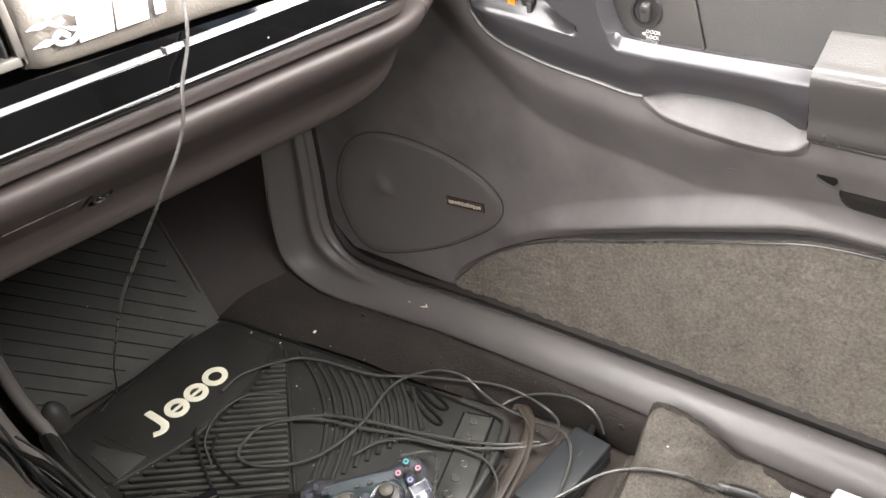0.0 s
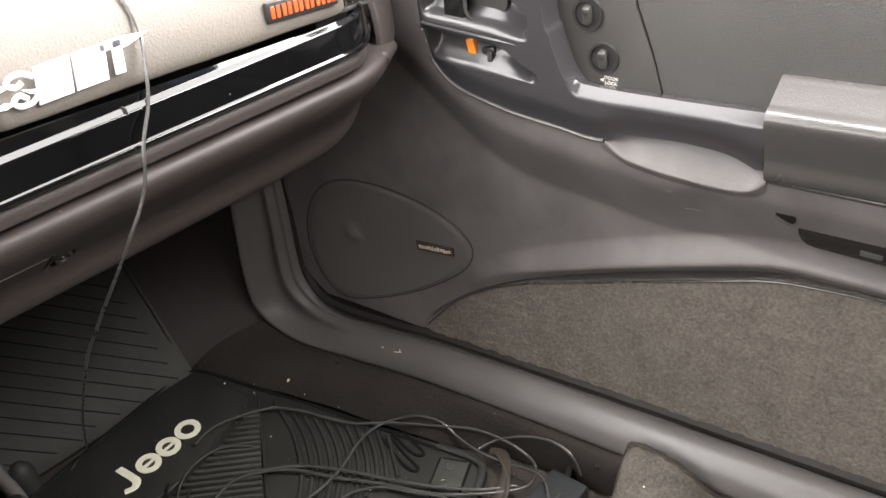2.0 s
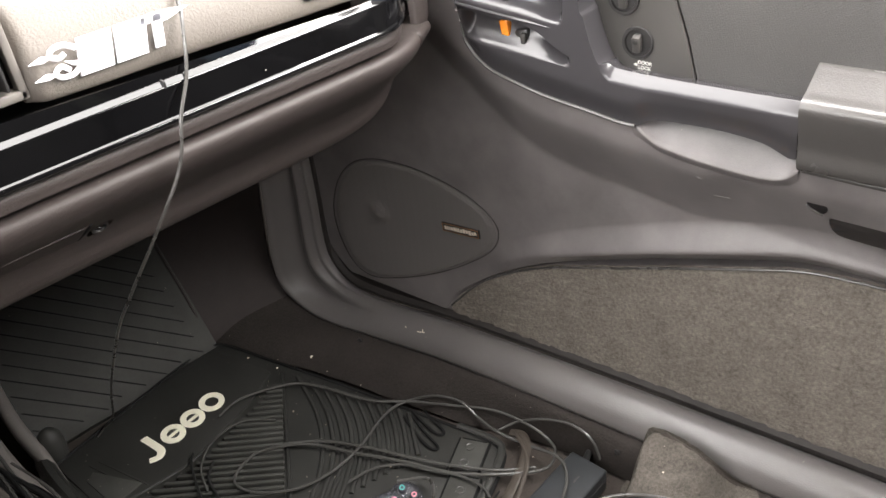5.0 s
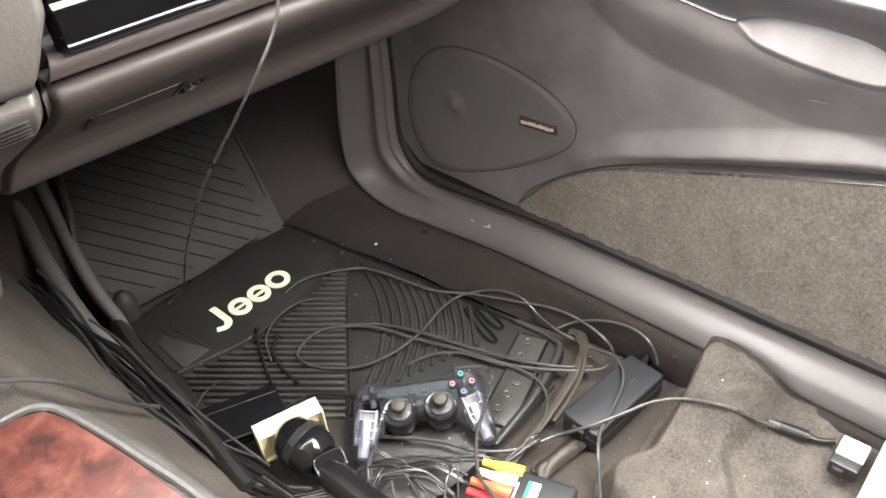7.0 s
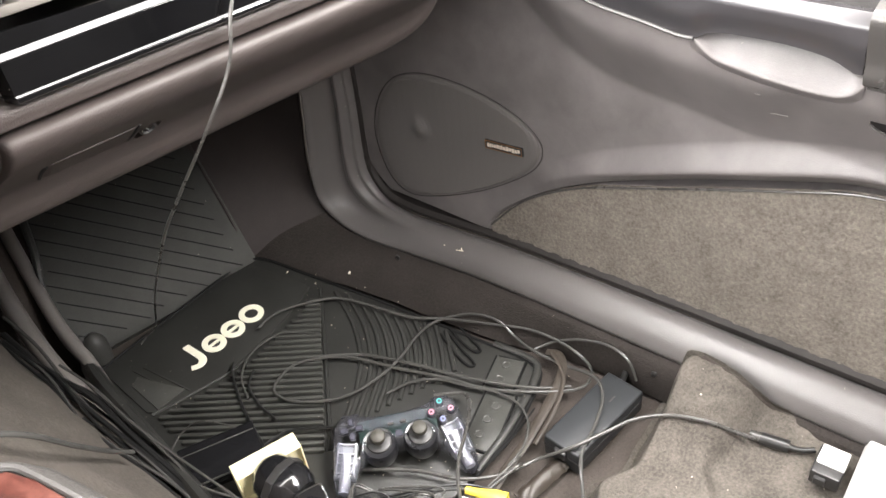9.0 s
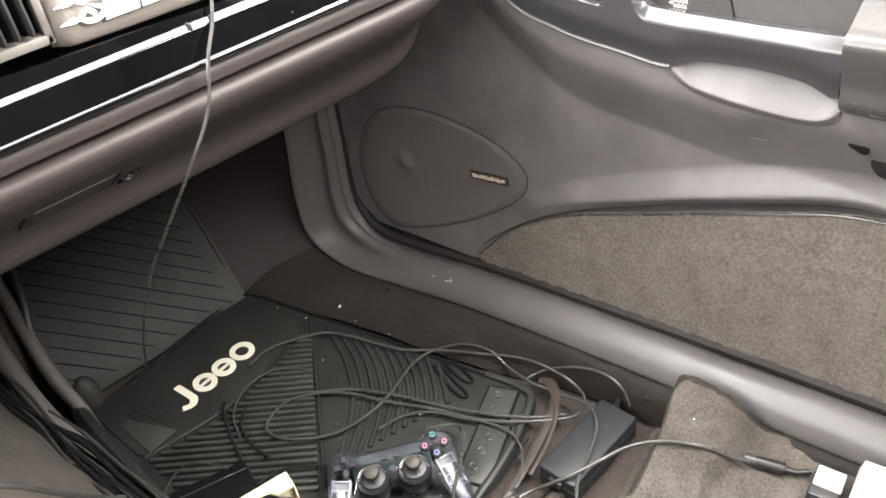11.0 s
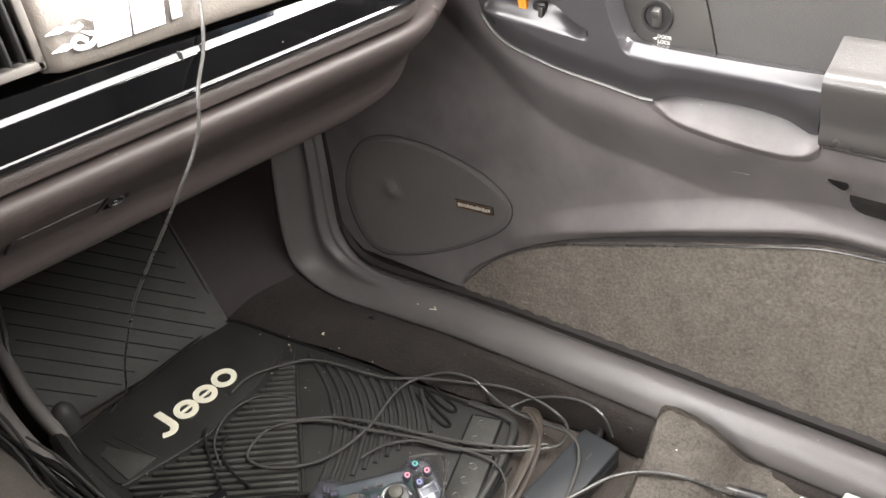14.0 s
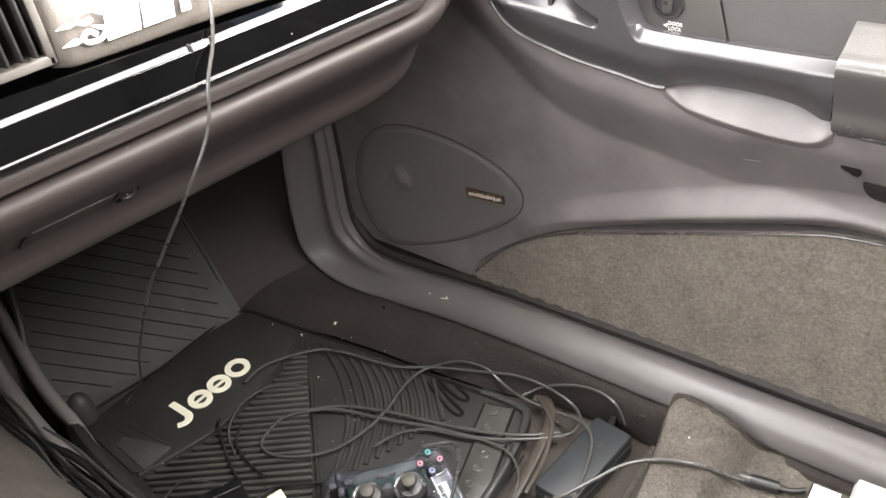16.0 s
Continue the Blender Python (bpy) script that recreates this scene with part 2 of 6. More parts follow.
def dp(s, d, z):
    return DOOR_AT + ALONG * s + INWARD * d + Vector((0, 0, z))


# ---- structure ----
def structure(name, bm, material, label, category):
    return tagged(part(name, bm, material), label, category, kind="structure")


TOE_Y = 1.09


def floor_fn(u, v):
    x, y = -0.9 + 2.0 * u, -1.3 + 2.4 * v
    return Vector((x, y, -0.012 + 0.003 * noise.noise((x * 9, y * 9, 0))))


structure("floor", sheet(floor_fn, 70, 80, 0.02), FLOOR_CARPET, "dark brown carpeted car floor", "floor")


def toe_fn(u, v):
    x, y = -0.2 + 1.1 * u, 1.07 + 0.55 * v
    return Vector((x, y, -0.014 + max(0.0, y - TOE_Y) * 1.0 + 0.003 * noise.noise((x * 12, y * 12, 2))))


structure("toe_board", sheet(toe_fn, 40, 30, 0.01), FLOOR_CARPET, "sloping carpeted toe board under the dashboard", "floor")


# Sill trim: a moulded strip that comes down the door opening and turns back along the sill.
def rail(points, per):
    return spline([dp(*p) for p in points], per)


SILL_IN = rail([(-0.325, 0.062, 0.62), (-0.332, 0.060, 0.40), (-0.356, 0.057, 0.24), (-0.376, 0.055, 0.12), (-0.370, 0.055, 0.062), (-0.325, 0.055, 0.034), (-0.262, 0.055, 0.028), (-0.17, 0.054, 0.038), (-0.03, 0.052, 0.050), (0.20, 0.050, 0.053), (0.55, 0.050, 0.054), (1.1, 0.050, 0.056)], 10)
SILL_OUT = rail([(-0.286, 0.004, 0.62), (-0.288, 0.004, 0.40), (-0.290, 0.004, 0.24), (-0.294, 0.004, 0.150), (-0.286, 0.004, 0.110), (-0.258, 0.004, 0.081), (-0.210, 0.004, 0.073), (-0.14, 0.004, 0.077), (-0.03, 0.004, 0.086), (0.20, 0.004, 0.092), (0.55, 0.004, 0.096), (1.1, 0.004, 0.098)], 10)


def sill_fn(u, v):
    k = u * (len(SILL_IN) - 1)
    i = min(int(k), len(SILL_IN) - 2)
    a = SILL_IN[i].lerp(SILL_IN[i + 1], k - i)
    b = SILL_OUT[i].lerp(SILL_OUT[i + 1], k - i)
    upright = 1 - ss(0.30, 0.46, u)
    flat = lin(v, (0, -0.016), (0.05, -0.003), (0.11, 0.003), (0.32, 0.0105), (0.52, 0.0135), (0.72, 0.0130), (0.88, 0.0085), (0.96, 0.002), (1, -0.006))
    dished = lin(v, (0, -0.016), (0.05, -0.002), (0.10, 0.003), (0.22, 0.000), (0.45, -0.006), (0.60, -0.003), (0.70, 0.005), (0.76, 0.0075), (0.82, 0.0055), (0.88, 0.0042), (0.93, 0.0062), (0.97, 0.003), (1, -0.008))
    lift = flat + (dished - flat) * (1 - ss(0.44, 0.66, u))
    out = (INWARD * 0.75 + Vector((0, 0, 0.66 * (1 - upright)))).normalized()
    return a.lerp(b, v) + out * lift


structure("sill_trim", sheet(sill_fn, 140, 64, 0.004), SILL_VINYL, "grey moulded plastic sill and door frame trim", "trim")

structure("door_seal", tube([p - INWARD * 0.012 + Vector((0, 0, 0.006)) for p in SILL_OUT[::5]], 0.011, 8, 3), SEAL_RUBBER, "dark rubber door seal", "seal")

# Carpet that rises from the floor to the sill, and the kick panel in front of it.
FLOOR_EDGE = spline([(0.557, 1.100, -0.004), (0.585, 1.030, -0.004), (0.640, 0.885, -0.006), (0.695, 0.690, -0.006), (0.747, 0.560, -0.006), (0.775, 0.40, -0.006), (0.82, 0.15, -0.006), (0.88, -0.25, -0.006)], 8)
SIDE_TOP = [SILL_IN[int(44 + k * (len(SILL_IN) - 45) / 56)] for k in range(57)]


def side_fn(u, v):
    k = u * 56
    i = min(int(k), 55)
    a, b = FLOOR_EDGE[i].lerp(FLOOR_EDGE[i + 1], k - i), SIDE_TOP[i].lerp(SIDE_TOP[i + 1], k - i)
    p = a.lerp(b, v)
    p += Vector((-0.35, -0.1, 0.9)) * 0.012 * math.sin(math.pi * v) + Vector((0, 0, 0.003 * noise.noise(p * 22)))
    return p - INWARD * 0.012 * ss(0.85, 1.0, v)


structure("side_carpet", sheet(side_fn, 80, 14, 0.004), SHADED_CARPET, "brown carpet rising to the sill, darkened for shade", "carpet")
KICK_A = spline([(0.557, 1.100, -0.006), (0.562, 1.150, 0.06), (0.566, 1.215, 0.126), (0.575, 1.32, 0.23), (0.585, 1.45, 0.36), (0.60, 1.55, 0.50)], 8)
KICK_B = [p - INWARD * 0.010 + Vector((0, 0.01, 0)) for p in spline([SILL_IN[48], SILL_IN[42], SILL_IN[34], SILL_IN[25], SILL_IN[13], SILL_IN[0]], 8)]


def kick_fn(u, v):
    k = u * 40
    i = min(int(k), 39)
    a, b = KICK_A[i].lerp(KICK_A[i + 1], k - i), KICK_B[i].lerp(KICK_B[i + 1], k - i)
    p = a.lerp(b, v)
    return p + Vector((0.6, 0.8, 0)) * 0.006 * math.sin(math.pi * v) + Vector((0, 0, 0.004 * noise.noise(p * 14)))


structure("kick_panel", sheet(kick_fn, 60, 24, 0.004), KICK_TRIM, "dark carpeted kick panel beside the footwell", "panel")
structure("kick_edge_bead", tube([p + Vector((-0.002, -0.004, 0.002)) for p in KICK_A[::4]], 0.0026, 6, 6), KICK_TRIM, "thin dark moulding along the kick panel", "trim")
structure("kick_slit", tube([dp(-0.404, 0.058, 0.060), dp(-0.408, 0.060, 0.045), dp(-0.404, 0.060, 0.030), dp(-0.387, 0.060, 0.013)], 0.0020, 6, 5), RUBBER, "dark slit in the kick panel carpet", "trim")

# ---- cabin shell: roof, pillars and the openings round the camera ----
def slab(name, corners, thick, material, label, category):
    """A thick panel over four corners."""
    a, b, c, d = [Vector(p) for p in corners]
    return structure(name, sheet(lambda u, v: a.lerp(b, u).lerp(d.lerp(c, u), v), 6, 6, thick), material, label, category)


slab("ceiling", ((-0.75, -1.5, 1.24), (0.85, -1.5, 1.24), (0.80, 0.48, 1.22), (-0.72, 0.48, 1.22)), 0.03, HEADLINER, "pale cloth headliner", "ceiling")
slab("wall_rear", ((-0.9, -1.5, -0.05), (1.0, -1.5, -0.05), (0.85, -1.5, 1.26), (-0.75, -1.5, 1.26)), 0.05, TRIM_SHELL, "grey trim closing the back of the cabin", "wall")
slab("wall_driver", ((-0.86, -1.5, -0.05), (-0.80, 1.6, -0.05), (-0.76, 1.3, 0.70), (-0.80, -1.5, 0.70)), 0.05, TRIM_SHELL, "grey driver side door trim", "wall")
slab("wall_passenger", ((1.06, -1.5, -0.05), (0.92, 0.62, -0.05), (0.92, 0.62, 0.76), (1.05, -1.5, 0.76)), 0.02, TRIM_SHELL, "grey outer skin of the passenger side", "wall")
slab("firewall", ((-0.8, 1.58, -0.05), (0.85, 1.58, -0.05), (0.85, 1.30, 0.76), (-0.8, 1.30, 0.76)), 0.05, TRIM_SHELL, "dark firewall ahead of the dashboard", "wall")
slab("cowl_side", ((0.78, 1.6, -0.05), (0.92, 0.62, -0.05), (0.92, 0.62, 0.76), (0.80, 1.35, 0.76)), 0.02, TRIM_SHELL, "inner cowl side panel", "wall")
for name, x in (("pillar_passenger", 0.90), ("pillar_driver", -0.80)):
    structure(name, tube([(x, 1.25, 0.74), (x, 0.85, 0.98), (x, 0.48, 1.22)], 0.032, 10, 6), TRIM_SHELL, "grey windscreen pillar trim", "pillar")
for name, x in (("quarter_passenger", 0.93), ("quarter_driver", -0.78)):
    slab(name, ((x, -1.5, 0.66), (x, -0.52, 0.66), (x - 0.06, -0.50, 1.26), (x - 0.06, -1.5, 1.26)), 0.03, TRIM_SHELL, "dark quarter panel behind the doors", "wall")
for name, x in (("pillar_rear_passenger", 0.90), ("pillar_rear_driver", -0.76)):
    structure(name, tube([(x, -0.55, 0.70), (x - 0.02, -0.52, 1.0), (x - 0.06, -0.5, 1.23)], 0.06, 10, 6), TRIM_SHELL, "grey door pillar trim", "pillar")

# ---- passenger door ----
door = thing("passenger_door", "grey vinyl passenger door with carpet insert and armrest", "car door", (0.79, 0.70, 0.085), kind="")
door_inv = Matrix.Translation((-0.79, -0.70, -0.085))


def door_part(name, bm, material, label="", parent=None, smooth=True):
    bmesh.ops.transform(bm, matrix=door_inv, verts=bm.verts)
    return part(name, bm, material, parent or door, label, smooth)


def crease(s):
    return lin(s, (-0.30, 0.66), (-0.14, 0.58), (0.037, 0.440), (0.070, 0.415), (0.103, 0.397), (0.143, 0.385), (0.204, 0.376), (0.261, 0.367), (0.288, 0.363), (0.344, 0.369), (0.60, 0.365), (1.0, 0.363))


def carpet_top(s):
    return lin(s, (-0.062, 0.100), (-0.042, 0.133), (-0.017, 0.157), (0.029, 0.193), (0.096, 0.233), (0.170, 0.265), (0.235, 0.290), (0.295, 0.310), (0.349, 0.327), (0.389, 0.338), (0.431, 0.342), (0.551, 0.336), (1.0, 0.27))


def carpet_gap(s):
    """Height of the dark recess between the panel's lip and the carpet insert."""
    return 0.0105 * ss(0.02, 0.22, s) * (1 - ss(0.30, 0.60, s))


def cup_low(s):
    return lin(s, (0.234, 0.478), (0.248, 0.469), (0.264, 0.4615), (0.326, 0.4525), (0.362, 0.4515), (0.380, 0.456), (0.389, 0.465))


def cup_high(s):
    return lin(s, (0.234, 0.479), (0.254, 0.486), (0.288, 0.489), (0.323, 0.489), (0.357, 0.485), (0.377, 0.477), (0.389, 0.4655))


def bezel_low(s):
    return lin(s, (0.026, 0.72), (0.031, 0.60), (0.036, 0.568), (0.046, 0.537), (0.063, 0.516), (0.082, 0.505), (0.110, 0.497), (0.139, 0.490), (0.188, 0.483), (0.236, 0.477), (0.254, 0.486), (0.288, 0.489), (0.323, 0.489), (0.357, 0.485), (0.379, 0.476))


def panel_depth(s, z, cup=False):
    zc, zt = crease(s), carpet_top(s)
    up = z - zc
    d = 0.62 * (up + math.sqrt(up * up + 0.000008)) / 2 - 0.60 * (up - 0.075 + math.sqrt((up - 0.075) ** 2 + 0.0001)) / 2
    d += 0.020 * ss(-0.02, 0.22, s) * (1 - ss(zt + 0.014, zt + 0.050, z)) * ss(0.09, 0.27, z)
    d -= 0.016 * ss(0.0, 0.20, s) * (1 - ss(zt + 0.001, zt + 0.022, z)) * ss(0.09, 0.27, z)
    gap = carpet_gap(s)
    if gap > 0.001:
        d -= 0.026 * ss(zt - gap - 0.001, zt - gap + 0.0005, z) * (1 - ss(zt - 0.001, zt + 0.002, z))
    d += 0.006 * (1 - ss(0.09, 0.16, z)) * ss(-0.20, -0.05, s) * 0.3
    if s > -0.075:
        d += 0.005 * ss(-0.075, -0.05, s) * (ss(zt - 0.001, zt + 0.005, z) - 1)
    if cup and 0.234 < s < 0.389:
        lo, hi = cup_low(s), cup_high(s)
        edge = ss(0.234, 0.252, s) * (1 - ss(0.377, 0.389, s))
        if lo + 0.002 < z < hi + 0.012:
            d -= 0.045 * edge
    if cup and 0.036 < s < 0.30 and z > bezel_low(s) + 0.010:
        d = min(d, -0.014)
    if s > 0.18:
        d *= 1 - ss(0.49, 0.505, z) * ss(0.18, 0.205, s)
    return d


def door_fn(u, v):
    s = -0.298 + 1.348 * (u ** 1.25)
    zt = max(0.118, carpet_top(s))
    if v < 0.10:
        z = 0.094 + (max(zt, 0.118) - 0.020 - 0.094) * v / 0.10
    elif v < 0.20:
        z = zt - 0.020 + 0.032 * (v - 0.10) / 0.10
    else:
        z = zt + 0.012 + (0.79 - zt - 0.012) * (v - 0.20) / 0.80
    s0 = -0.298 + 0.045 * (1 - ss(0.085, 0.165, z)) ** 2
    s = s0 + (1.05 - s0) * (u ** 1.25)
    d = panel_depth(s, z, True)
    d -= 0.02 * (1 - ss(0.0, 0.012, s - s0)) + 0.016 * (1 - ss(0.0, 0.008, z - 0.094)) * (1 - ss(-0.08, -0.05, s))
    return dp(s, d, z)


GRILLE_LINE = spline([(-0.262, 0.195, 0), (-0.247, 0.255, 0), (-0.212, 0.300, 0), (-0.165, 0.321, 0), (-0.110, 0.325, 0), (-0.058, 0.319, 0), (-0.012, 0.306, 0), (0.020, 0.288, 0), (0.035, 0.266, 0), (0.027, 0.238, 0), (-0.005, 0.207, 0), (-0.070, 0.164, 0), (-0.145, 0.128, 0), (-0.207, 0.110, 0), (-0.245, 0.132, 0)], 6, True)


door_part("door_panel", sheet(door_fn, 300, 300, 0.012), DOOR_VINYL)


# hand cup under the armrest
def cup_fn(u, v):
    s = 0.2345 + 0.154 * u
    lo, hi = cup_low(s), cup_high(s)
    edge = ss(0.234, 0.256, s) * (1 - ss(0.372, 0.389, s))
    base = panel_depth(s, lo)
    dz = lin(v, (0, -0.012), (0.20, -0.006), (0.36, -0.001), (0.46, 0.002))
    dd = lin(v, (0, -0.003), (0.20, 0.0012), (0.36, 0.0040), (0.46, 0.0030), (0.54, 0.0), (0.62, -0.003), (0.75, -0.008), (0.90, -0.014), (1.0, -0.019))
    z = lo + dz if v < 0.46 else lo + 0.002 + (hi + 0.006 - lo - 0.002) * (v - 0.46) / 0.54
    low = panel_depth(s, z) if v < 0.36 else base
    return dp(s, low + dd * (0.35 + 0.65 * edge) + 0.001, z)


door_part("pull_cup", sheet(cup_fn, 90, 50, 0.003), DOOR_VINYL, "moulded pull cup")


# carpet insert
def insert_fn(u, v):
    s = -0.058 + 1.08 * (u ** 1.2)
    top = carpet_top(s) - carpet_gap(s)
    z = 0.099 + (top - 0.099) * v
    edge = min(1.0, ss(0, 0.004, (top - z)) + 0.0) * ss(0, 0.006, s + 0.060)
    fuzz = 0.0009 * noise.noise((s * 260, z * 260, 1)) + 0.0012 * noise.noise((s * 70, z * 70, 4))
    return dp(s, panel_depth(s, min(z, top - 0.006)) + 0.0045 * edge + fuzz - 0.002, z)


door_part("carpet_insert", sheet(insert_fn, 260, 70, 0.006), DOOR_CARPET, "brown-grey cut pile carpet insert")
door_part("insert_welt", tube([dp(s, panel_depth(s, carpet_top(s) - carpet_gap(s) - 0.007) + 0.0035, carpet_top(s) - carpet_gap(s) - 0.0005) for s in [-0.055 + 0.05 * k for k in range(22)]], 0.0013, 6, 4), ARM_VINYL, "thin pale edge welt")


# speaker grille, slightly domed, with the dome of the tweeter and a badge
def grille_mesh():
    bm = bmesh.new()
    cs, cz = -0.125, 0.225
    n, rings = len(GRILLE_LINE), 22
    rows = []
    for r in range(1, rings + 1):
        k = r / rings
        row = []
        for p in GRILLE_LINE:
            s, z = cs + (p.x - cs) * k * 0.985, cz + (p.y - cz) * k * 0.985
            bump = 0.007 * math.exp(-((s + 0.165) ** 2 + (z - 0.237) ** 2) / 0.00016)
            d = panel_depth(s, z) + 0.0035 * (1 - ss(0.955, 1.0, k)) + bump - 0.001
            row.append(bm.verts.new(dp(s, d, z)))
        rows.append(row)
    mid = bm.verts.new(dp(cs, panel_depth(cs, cz) + 0.0026, cz))
    for k in range(n):
        bm.faces.new((mid, rows[0][k], rows[0][(k + 1) % n]))
    for a, b in zip(rows, rows[1:]):
        for k in range(n):
            bm.faces.new((a[k], b[k], b[(k + 1) % n], a[(k + 1) % n]))
    return bm


def perforated(m):
    """Rows of fine holes pressed into the grille."""
    t = m.node_tree
    b = t.nodes["Principled BSDF"]
    co = t.nodes.new("ShaderNodeTexCoord")
    dots = add(t, "ShaderNodeTexVoronoi", Scale=430.0, Randomness=0.0)
    t.links.new(co.outputs["Object"], dots.inputs["Vector"])
    bp = add(t, "ShaderNodeBump", Strength=0.5, Distance=0.0012)
    t.links.new(dots.outputs["Distance"], bp.inputs["Height"])
    bp.invert = True
    t.links.new(bp.outputs[0], b.inputs["Normal"])
    return m


perforated(GRILLE)
speaker = door_part("speaker_grille", grille_mesh(), GRILLE, "grey perforated teardrop speaker grille")
# Dark tube round the grille; the groove's shade is put into its colour.
door_part("grille_rim", tube([dp(p.x, panel_depth(p.x, p.y) + 0.0006, p.y) for p in GRILLE_LINE], 0.0007, 6, 1, smooth_path=False, closed=True), SEAL_RUBBER, "thin dark line drawn as the groove's shade", speaker)
BADGE_GOLD = surface("badge_gold", (0.26, 0.13, 0.06), 0.35, 600, 0.05, 0.2, 20, metal=0.7)
BADGE_PALE = surface("badge_pale", (0.52, 0.45, 0.38), 0.4, 600, 0.0, 0.1, 20)
BADGE_M = DOOR_FRAME @ Matrix.Translation((-0.022, 0.2515, 0.0035)) @ Matrix.Rotation(radians(4), 4, "Z")


def on_door(name, bm, m, material, label="", parent=None, smooth=True):
    bmesh.ops.transform(bm, matrix=m, verts=bm.verts)
    return door_part(name, bm, material, label, parent, smooth)


badge = on_door("badge", block(0.060, 0.0125, 0.003, 0.001), BADGE_M, DARK, "small dark badge with gold rim", speaker)
rim = bmesh.new()
for w, h, x, y in ((0.058, 0.0008, 0, 0.0055), (0.058, 0.0008, 0, -0.0055), (0.0008, 0.011, -0.0285, 0), (0.0008, 0.011, 0.0285, 0)):
    block(w, h, 0.0008, 0, m=Matrix.Translation((x, y, 0.0018)), bm=rim)
on_door("badge_rim", rim, BADGE_M, BADGE_GOLD, "", speaker)
marks = bmesh.new()
random.seed(4)
x = -0.0255
while x < 0.025:
    w = random.choice((0.0016, 0.003, 0.0034, 0.0022))
    block(w, random.choice((0.0042, 0.0052, 0.006)), 0.0008, 0, m=Matrix.Translation((x + w / 2, random.uniform(-0.0006, 0.0006), 0.0019)), bm=marks)
    x += w + 0.0012
on_door("badge_marks", marks, BADGE_M, BADGE_PALE, "", speaker)


# armrest bezel with its front switch pod
def bezel_high(s):
    if s < 0.172:
        return 0.80
    return lin(s, (0.172, 0.80), (0.180, 0.606), (0.187, 0.576), (0.194, 0.553), (0.201, 0.537), (0.208, 0.5265), (0.216, 0.5215), (0.30, 0.5190), (0.39, 0.5195))


def pod(s, z):
    """Depth of the two leaf-shaped hollows in the switch pod."""
    cut = 0.0
    for lo0, hi0, s0, s1, deep, floor_end in ((0.538, 0.5705, 0.046, 0.174, 0.017, 0.74), (0.578, 0.650, 0.042, 0.166, 0.028, 0.46)):
        if s0 < s < s1:
            k = (s - s0) / (s1 - s0)
            lo = lo0 - 0.011 * k
            hi = hi0 - 0.013 * k - (hi0 - lo0) * 0.62 * ss(0.60, 1.0, k)
            if lo < z < hi:
                p = (z - lo) / (hi - lo)
                cut = max(cut, deep * ss(-0.12, floor_end, p) * ss(0, 0.16, p) * (1 - ss(0.92, 1.0, p)) * ss(0, 0.08, k) * (1 - ss(0.90, 1.0, k)))
    return cut


def bezel_fn(u, v):
    s = 0.027 + 0.358 * u
    lo, hi = bezel_low(s), bezel_high(s)
    roof = ss(0.200, 0.210, s)
    if v < 0.06:
        z, d = lo, 0.034 + 0.016 * v / 0.06
    else:
        k = (v - 0.06) / 0.94
        over = max(0.0, (k - 0.80) / 0.20)
        z = lo + (hi - lo) * (k / 0.80 if k < 0.80 else 1.0)
        d = 0.050 + 0.007 * ss(lo, lo + 0.03, z) - pod(s, z) * (1 - ss(0.172, 0.178, s))
        z += roof * 0.0095 * ss(0.45, 0.80, k) * min(1.0, k / 0.80)
        d -= roof * 0.0085 * max(0.0, min(1.0, (z - hi + 0.0030) / 0.0125)) ** 1.7
        if over:
            d -= (0.036 + 0.02 * (1 - roof)) * over
            z -= roof * 0.0110 * over
    front = 1 - ss(0.0, 0.026, s - 0.027)
    return dp(s, d - 0.020 * front * front, z)


BEAD = [dp(s, 0.0500 - 0.020 * (1 - ss(0.0, 0.026, s - 0.027)) ** 2, bezel_low(s)) for s in [0.034 + 0.0102 * k for k in range(21)]]
bezel = door_part("armrest_bezel", sheet(bezel_fn, 280, 300, 0.006), BEZEL_VINYL, "dark satin armrest bezel with switch pod")
door_part("bezel_bead", tube(BEAD, 0.0022, 8, 3), ARM_VINYL, "thin raised bead", bezel)
ORANGE = surface("orange_lens", (0.85, 0.27, 0.03), 0.25, 400, 0.05, 0.15, 40, coat=0.5)
RED = surface("red_lens", (0.38, 0.015, 0.02), 0.15, 400, 0.05, 0.15, 40, coat=0.6)
CHROME = surface("worn_chrome", (0.62, 0.62, 0.63), 0.18, 400, 0.03, 0.1, 30, metal=1.0)
BLACK_LATCH = surface("latch_gloss", (0.012, 0.012, 0.012), 0.16, 500, 0.03, 0.2, 20, coat=0.3)
SWITCH = surface("switch_plastic", (0.058, 0.055, 0.052), 0.32, 500, 0.0, 0.05, 20, rough_vary=0.03)
on_door("pod_lens", block(0.0095, 0.025, 0.010, 0.0015), DOOR_FRAME @ Matrix.Translation((0.0945, 0.5475, 0.042)) @ Matrix.Rotation(radians(10), 4, "Z"), ORANGE, "orange lens", bezel)
on_door("pod_switch", block(0.016, 0.020, 0.012, 0.003), DOOR_FRAME @ Matrix.Translation((0.1135, 0.5430, 0.040)) @ Matrix.Rotation(radians(10), 4, "Z"), DARK, "dark rocker switch", bezel)
on_door("switch_rocker", block(0.006, 0.013, 0.006, 0.0015), DOOR_FRAME @ Matrix.Translation((0.1165, 0.5440, 0.047)), SWITCH, "", bezel)
latch = on_door("door_latch", block(0.026, 0.085, 0.012, 0.004, 3), DOOR_FRAME @ Matrix.Translation((0.081, 0.620, 0.044)) @ Matrix.Rotation(radians(-3), 4, "Z"), BLACK_LATCH, "glossy black inner door latch paddle", bezel)
